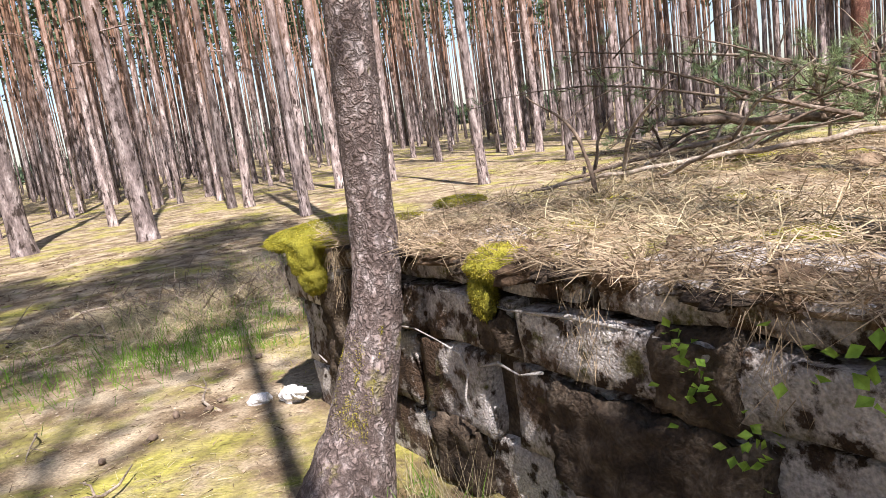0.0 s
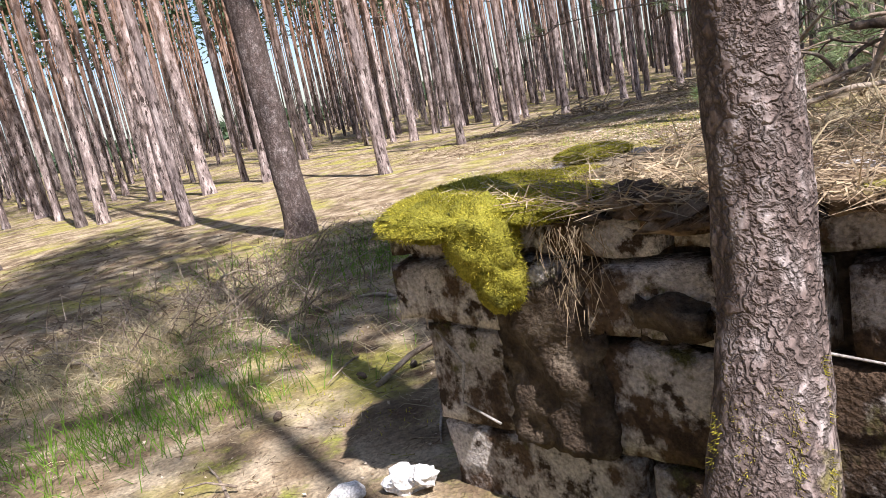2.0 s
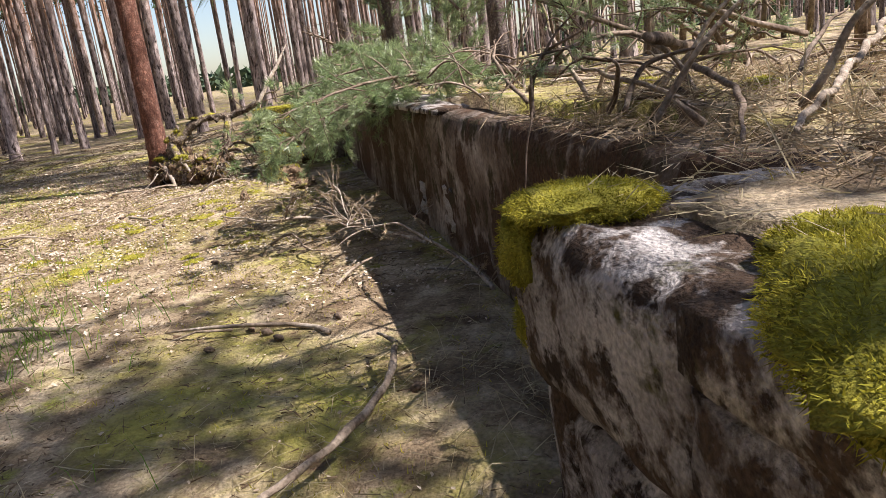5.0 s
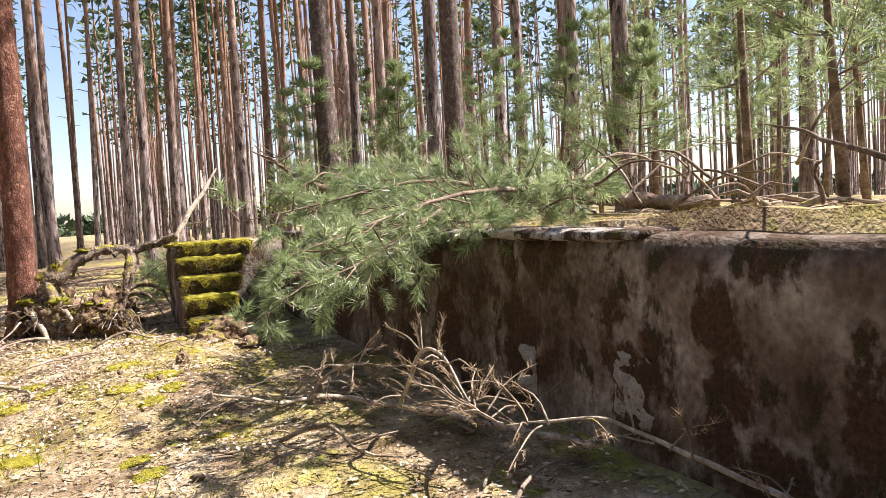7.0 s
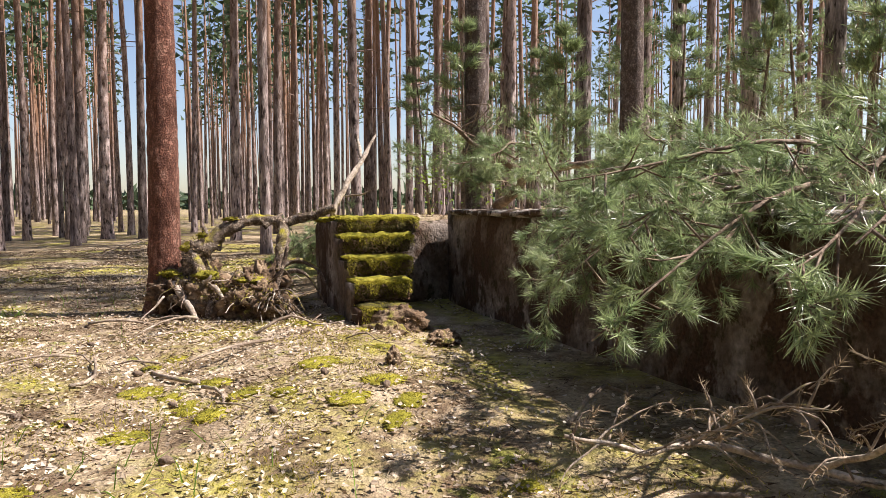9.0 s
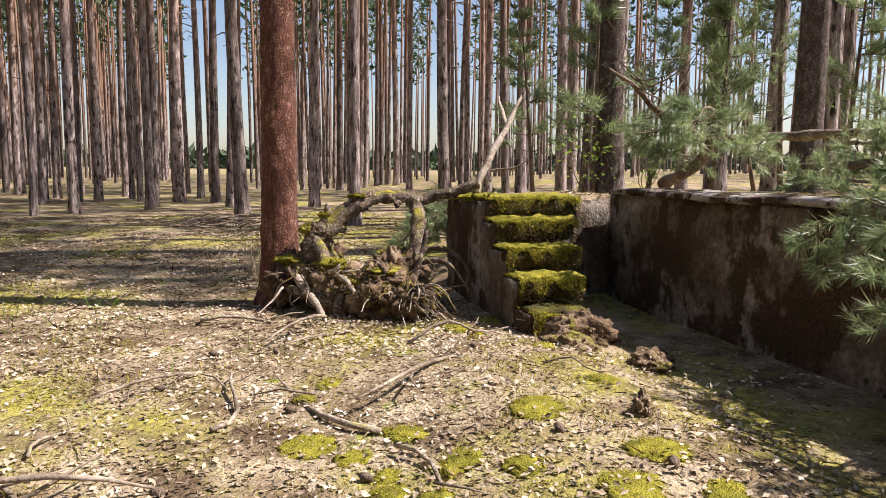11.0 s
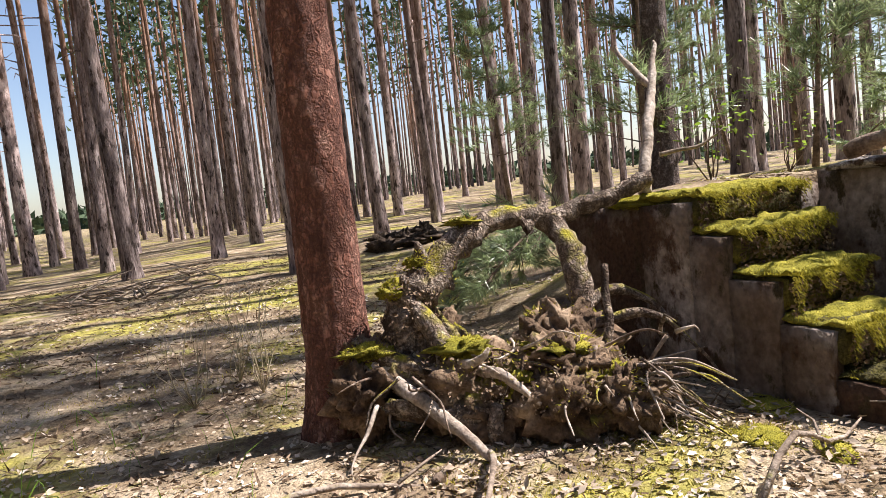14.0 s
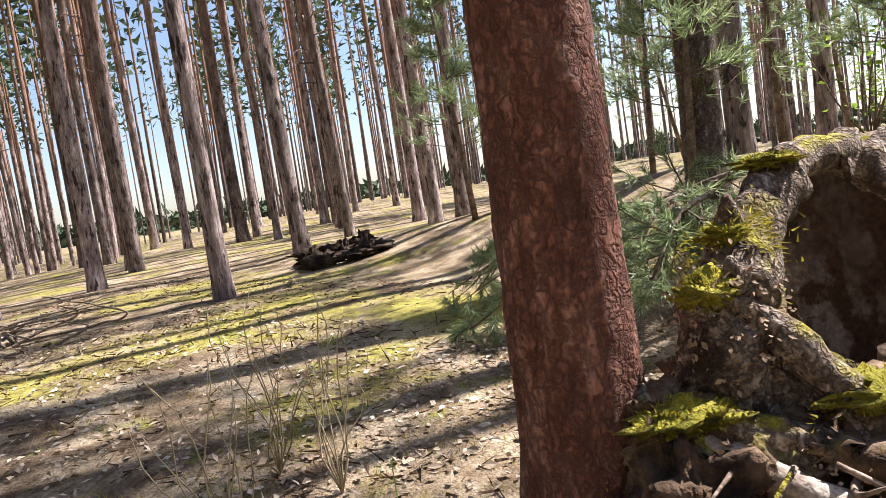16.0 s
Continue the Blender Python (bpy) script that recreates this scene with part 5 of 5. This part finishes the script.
for cx, cy, sx, sy, cnt in ((-2.1, 5.6, .35, .25, 500), (-2.6, 5.4, .3, .3, 300), (-1.9, 6.6, .9, .5, 500), (-.2, 8.3, .9, .4, 1300), (-3.6, 5.2, .5, .5, 400), (.9, 9.0, .8, .5, 700), (-.25, 2.7, .2, .12, 120), (2.2, 10.6, .8, .8, 250), (5.5, 14.5, 1.2, 1.0, 260), (-1.2, 9.6, 1.2, .5, 600), (.2, 2.45, .25, .1, 160)):
    for _ in range(cnt):
        x, y = r.gauss(cx, sx), r.gauss(cy, sy)
        if free(*mn(x, y)):
            green.blade(on_ground(x, y), (r.gauss(0, .35), r.gauss(0, .35), 1), r.uniform(.08, .26), .005, .6, 2)
tagged(part("green_grass", green, GRASS, smooth=False), "thin tufts of green grass in the shade", "grass", kind="stuff")
turf = Geo(804)
r = turf.rng
for _ in range(100000):
    m, n = scatter(r, 1.8, 14, -1.5, 8.5) if r.random() < .5 else (scatter(r, 6.5, 12.5, 4, 8) if r.random() < .6 else scatter(r, 11.5, 18, 4.4, 11))
    if noise.noise((m * 1.3, n * 1.3, 9)) + .5 * noise.noise((m * 4, n * 4, 2)) > .12:
        turf.blade(P(m, n, ground_height(m, n) - .004), (r.gauss(0, .7), r.gauss(0, .7), 1), r.uniform(.012, .04), .006)
tagged(part("ground_moss", turf, MOSS_BLADE, smooth=False), "yellow-green moss tufts on the forest floor", "moss", kind="stuff")

# hanging dry roots and thatch on the front wall edge
thatch = Geo(805)
r = thatch.rng
for _ in range(24000):
    n = r.uniform(-1.2, 3.3)
    m = 1.58 + 3.2 * r.random() ** 1.6
    d = P(r.gauss(-.25, .6), r.gauss(0, .8), r.gauss(.05, .3))
    thatch.blade(P(m, n, max(1.05, ground_height(m, n)) + r.uniform(0, .04)), d, r.uniform(.05, .16), r.uniform(.003, .006))
for _ in range(360):
    n = r.choice((3.14, 3.1, 1.5, .9, .4)) + r.gauss(0, .05)
    thatch.blade(P(1.57, n, 1.02 - .25 * r.random() ** 2), P(r.gauss(-.2, .25), r.gauss(0, .5), -1), r.uniform(.04, .13), .003)
tagged(part("thatch", thatch, DEAD_NEEDLE, smooth=False), "brown thatch of dry needles and roots over the wall top", "needle litter", kind="stuff")

for cx, cy, cnt, sx in ((-2.3, 8.3, 130, .6), (-3.2, 7.2, 70, .5), (-1.3, 9.6, 60, .6), (-1.6, 7.4, 70, .5), (1.9, 11.2, 20, .5)):
    hp = thing("bramble", on_ground(cx, cy), "low tangle of dry grey twigs on the forest floor", "brushwood")
    for k in range(cnt):
        a = on_ground(rr.gauss(cx, sx), rr.gauss(cy, sx * .6), .0)
        d = Vector((rr.gauss(0, .3), rr.gauss(0, .3), rr.uniform(.05, .4)))
        g = Geo(k)
        g.tube([a, a + d * .55 + Vector((0, 0, .05)), a + d], (.006, .004, .0015), 4, cap=False)
        part("twig", g, DEADWOOD if k % 3 else LIMB, hp)
cone = Geo(950)
cone.lump((0, 0, .018), (.032, .02, .019), .35, 5, 14)
cone_mesh = cone.mesh("pine_cone", LIMB)
rc = random.Random(61)
for k in range(60):
    m, n = scatter(rc, 5, 13, 4, 8.5) if k % 2 else scatter(rc, -2, 6, 3.9, 8)
    o = new("pine_cone", cone_mesh)
    o.location, o.rotation_euler = P(m, n, ground_height(m, n)), (rc.uniform(-.4, .4), rc.uniform(-.4, .4), rc.uniform(0, 6.28))
    tagged(o, "small brown pine cone lying on the forest floor", "pine cone", "pine cones on the ground")
st = Geo(960)
for _ in range(130):
    m, n = st.rng.gauss(1.72, .1), st.rng.gauss(3.45, .13)
    st.blade(P(m, n, 1.10 - max(0, 1.66 - m) * .8), P(st.rng.gauss(-.4, .7), st.rng.gauss(0, .8), st.rng.gauss(.0, .3)), st.rng.uniform(.04, .12), .0035)
for _ in range(500):
    m, n = st.rng.uniform(1.75, 2.9), st.rng.uniform(2.6, 3.75)
    st.blade(P(m, n, 1.06 + st.rng.uniform(0, .03)), P(st.rng.gauss(0, 1), st.rng.gauss(0, 1), st.rng.gauss(.05, .25)), st.rng.uniform(.04, .12), .003)
for _ in range(1500):
    m, n = st.rng.gauss(2.45, .35), st.rng.gauss(1.9, .55)
    if m > 1.7:
        st.blade(P(m, n, ground_height(m, n) + st.rng.uniform(.0, .04)), P(st.rng.gauss(-.2, .8), st.rng.gauss(0, .9), st.rng.gauss(.25, .3)), st.rng.uniform(.08, .28), .0045, .6, 2)
tagged(part("straw_on_moss", st, STRAW, smooth=False), "pale dry stalks lying on the moss", "dry grass", kind="stuff")
twig_meshes = []
for k in range(6):
    g = Geo(820 + k)
    g.tube(bent((-.35, 0, .012), (.35, 0, .02), .03, 7, k, .05), [.011, .011, .01, .009, .008, .006, .003], 6, .2)
    g.tube([(.05, 0, .03), (.16, .08, .05), (.22, .16, .04)], (.006, .005, .002), 5)
    twig_meshes.append(g.mesh("fallen_twig", DEADWOOD))
rng = random.Random(44)
for k in range(110):
    m, n = scatter(rng, -3, 14, 3.3, 9) if k % 3 else scatter(rng, 2.8, 12, -1, 2.8)
    o = new("fallen_twig", twig_meshes[k % 6])
    o.location = P(m, n, ground_height(m, n) + .004)
    s = rng.uniform(.35, 1.5)
    o.scale, o.rotation_euler = (s, s, s), (rng.uniform(-.2, .2), rng.uniform(-.05, .05), rng.uniform(0, 6.28))
    tagged(o, "thin dry fallen twig lying on the ground", "twig", "fallen twigs")
for m, n in ((2.3, 1.2), (2.6, .4), (2.2, 2.2), (3.0, 1.8), (3.6, 1.0), (2.4, -.4), (3.4, .2), (4.4, 1.6), (2.9, 2.6), (5.2, 2.2), (3.9, 2.4)):
    q = P(m, n, ground_height(m, n))
    moss_cap([(q, (rr.uniform(.10, .2), rr.uniform(.08, .16), rr.uniform(.02, .035)))], "low yellow-green moss cushion on the platform", int(m * 100), 250, .02)
for k in range(34):
    m, n = rr.uniform(7.2, 12.2), rr.uniform(4.5, 6.8)
    q = P(m, n, ground_height(m, n) - .008)
    moss_cap([(q, (rr.uniform(.06, .17), rr.uniform(.05, .14), rr.uniform(.016, .032)))], "low yellow-green moss cushion on the forest floor", 2000 + k * 7, 220, .02)
for k in range(60):
    m, n = rr.uniform(1.75, 4.2), rr.uniform(-.8, 3.0)
    g = Geo(1000 + k)
    g.lump(P(m, n, ground_height(m, n)), (rr.uniform(.04, .10), rr.uniform(.04, .10), rr.uniform(.015, .04)), .6, 3, 14)
    tagged(part("earth_clod", g, CLOD), "small crumbly lump of earth on the platform", "earth clod", "clods on the platform")
hp = thing("brush_heap", P(3.3, 2.9, 1.1), "tangle of dead branches at the corner of the wall", "brushwood")
for k in range(16):
    a = P(rr.gauss(3.9, .6), rr.gauss(2.7, .25), 1.1)
    e = a + Vector((rr.gauss(0, .45), rr.gauss(0, .45), rr.uniform(.02, .55)))
    root([a, a.lerp(e, .5) + Vector((rr.gauss(0, .05), rr.gauss(0, .05), .05)), e], (.014, .01, .003), hp, "stick", .1, LIMB if k % 2 else DEADWOOD, 5)
root([P(2.95, 3.2, 1.07), P(3.3, 2.95, 1.15), P(3.7, 2.75, 1.20), P(4.1, 2.6, 1.22)], (.006, .010, .014, .016), hp, "stick", .12, LIMB, 8)
root([P(2.9, 3.1, 1.09), P(3.3, 2.6, 1.15), P(3.9, 1.9, 1.20), P(4.4, 1.3, 1.28)], (.008, .013, .016, .018), hp, "stick", .12, DEADWOOD, 8)
lo = thing("fallen_limb", (0.6, 5.7, .05), "long barkless fallen limb lying beside the wall", "dead branch")
root([(.0, 5.85, .05), (.35, 5.72, .09), (.75, 5.66, .12), (1.2, 5.75, .16), (1.5, 6.0, .10)], (.012, .016, .017, .014, .006), lo, "stem", .15)
wt = Geo(1100)
for _ in range(40):
    m, n = wt.rng.uniform(1.3, 1.5), wt.rng.uniform(.7, 2.6)
    for _ in range(9):
        wt.blade(P(m + wt.rng.gauss(0, .02), n + wt.rng.gauss(0, .03), ground_height(m, n)), P(wt.rng.gauss(-.15, .35), wt.rng.gauss(0, .4), 1), wt.rng.uniform(.1, .4), .004)
tagged(part("wall_foot_grass", wt, STRAW, smooth=False), "dry straw-coloured grass along the foot of the wall", "dry grass", kind="stuff")
for cx, cy, cnt in ((5.6, .3, 12), (6.4, 1.4, 9), (5.2, -.9, 12)):
    bh = thing("brush_heap", P(cx, cy, ground_height(cx, cy)), "dark tangle of dead pine branches on the platform", "brushwood")
    for k in range(cnt):
        m, n = rr.gauss(cx, .45), rr.gauss(cy, .45)
        a = P(m, n, ground_height(m, n))
        e = a + Vector((rr.gauss(0, .5), rr.gauss(0, .5), rr.uniform(.02, .32)))
        root([a, a.lerp(e, .5) + Vector((rr.gauss(0, .06), rr.gauss(0, .06), .06)), e], (.011, .008, .002), bh, "stick", .1, LIMB, 5)
# dead top of a pine lying over the inner corner, its dark boughs reaching up and out
top = thing("fallen_pine", P(4.3, 2.4, 1.1), "dark dead pine top with sparse green needles lying on the platform", "fallen tree")
root([P(5.6, 1.2, 1.15), P(4.9, 1.9, 1.24), P(4.3, 2.5, 1.30), P(3.9, 2.9, 1.36)], (.04, .035, .028, .02), top, "trunk", 0.25, LIMB)
rt = random.Random(77)
for k, tip in enumerate(((0.41, 5.66, 1.67), (1.01, 5.28, 1.78), (1.54, 4.84, 1.93), (1.9, 4.62, 1.47), (2.2, 4.37, 1.62), (2.51, 4.2, 1.72), (1.3, 5.12, 1.34), (2.4, 4.26, 1.29), (0.86, 5.8, 2.01))):
    a = P(4.3 + rt.uniform(-.3, .9), 2.4 + rt.uniform(-.7, .3), 1.28)
    bough(top, a, tip, .08, 1300 + 3 * k, 9, .30, 12, .065, None, .016, .0035)
    b = Vector(tip)
    for _ in range(5):
        q = a.lerp(b, rt.uniform(.3, .9))
        e = q + Vector((rt.gauss(0, .25), rt.gauss(0, .25), rt.gauss(0, .14)))
        root([q, q.lerp(e, .5) + Vector((0, 0, .03)), e], (.007, .005, .0015), top, "twig", 0.1, LIMB, 4)
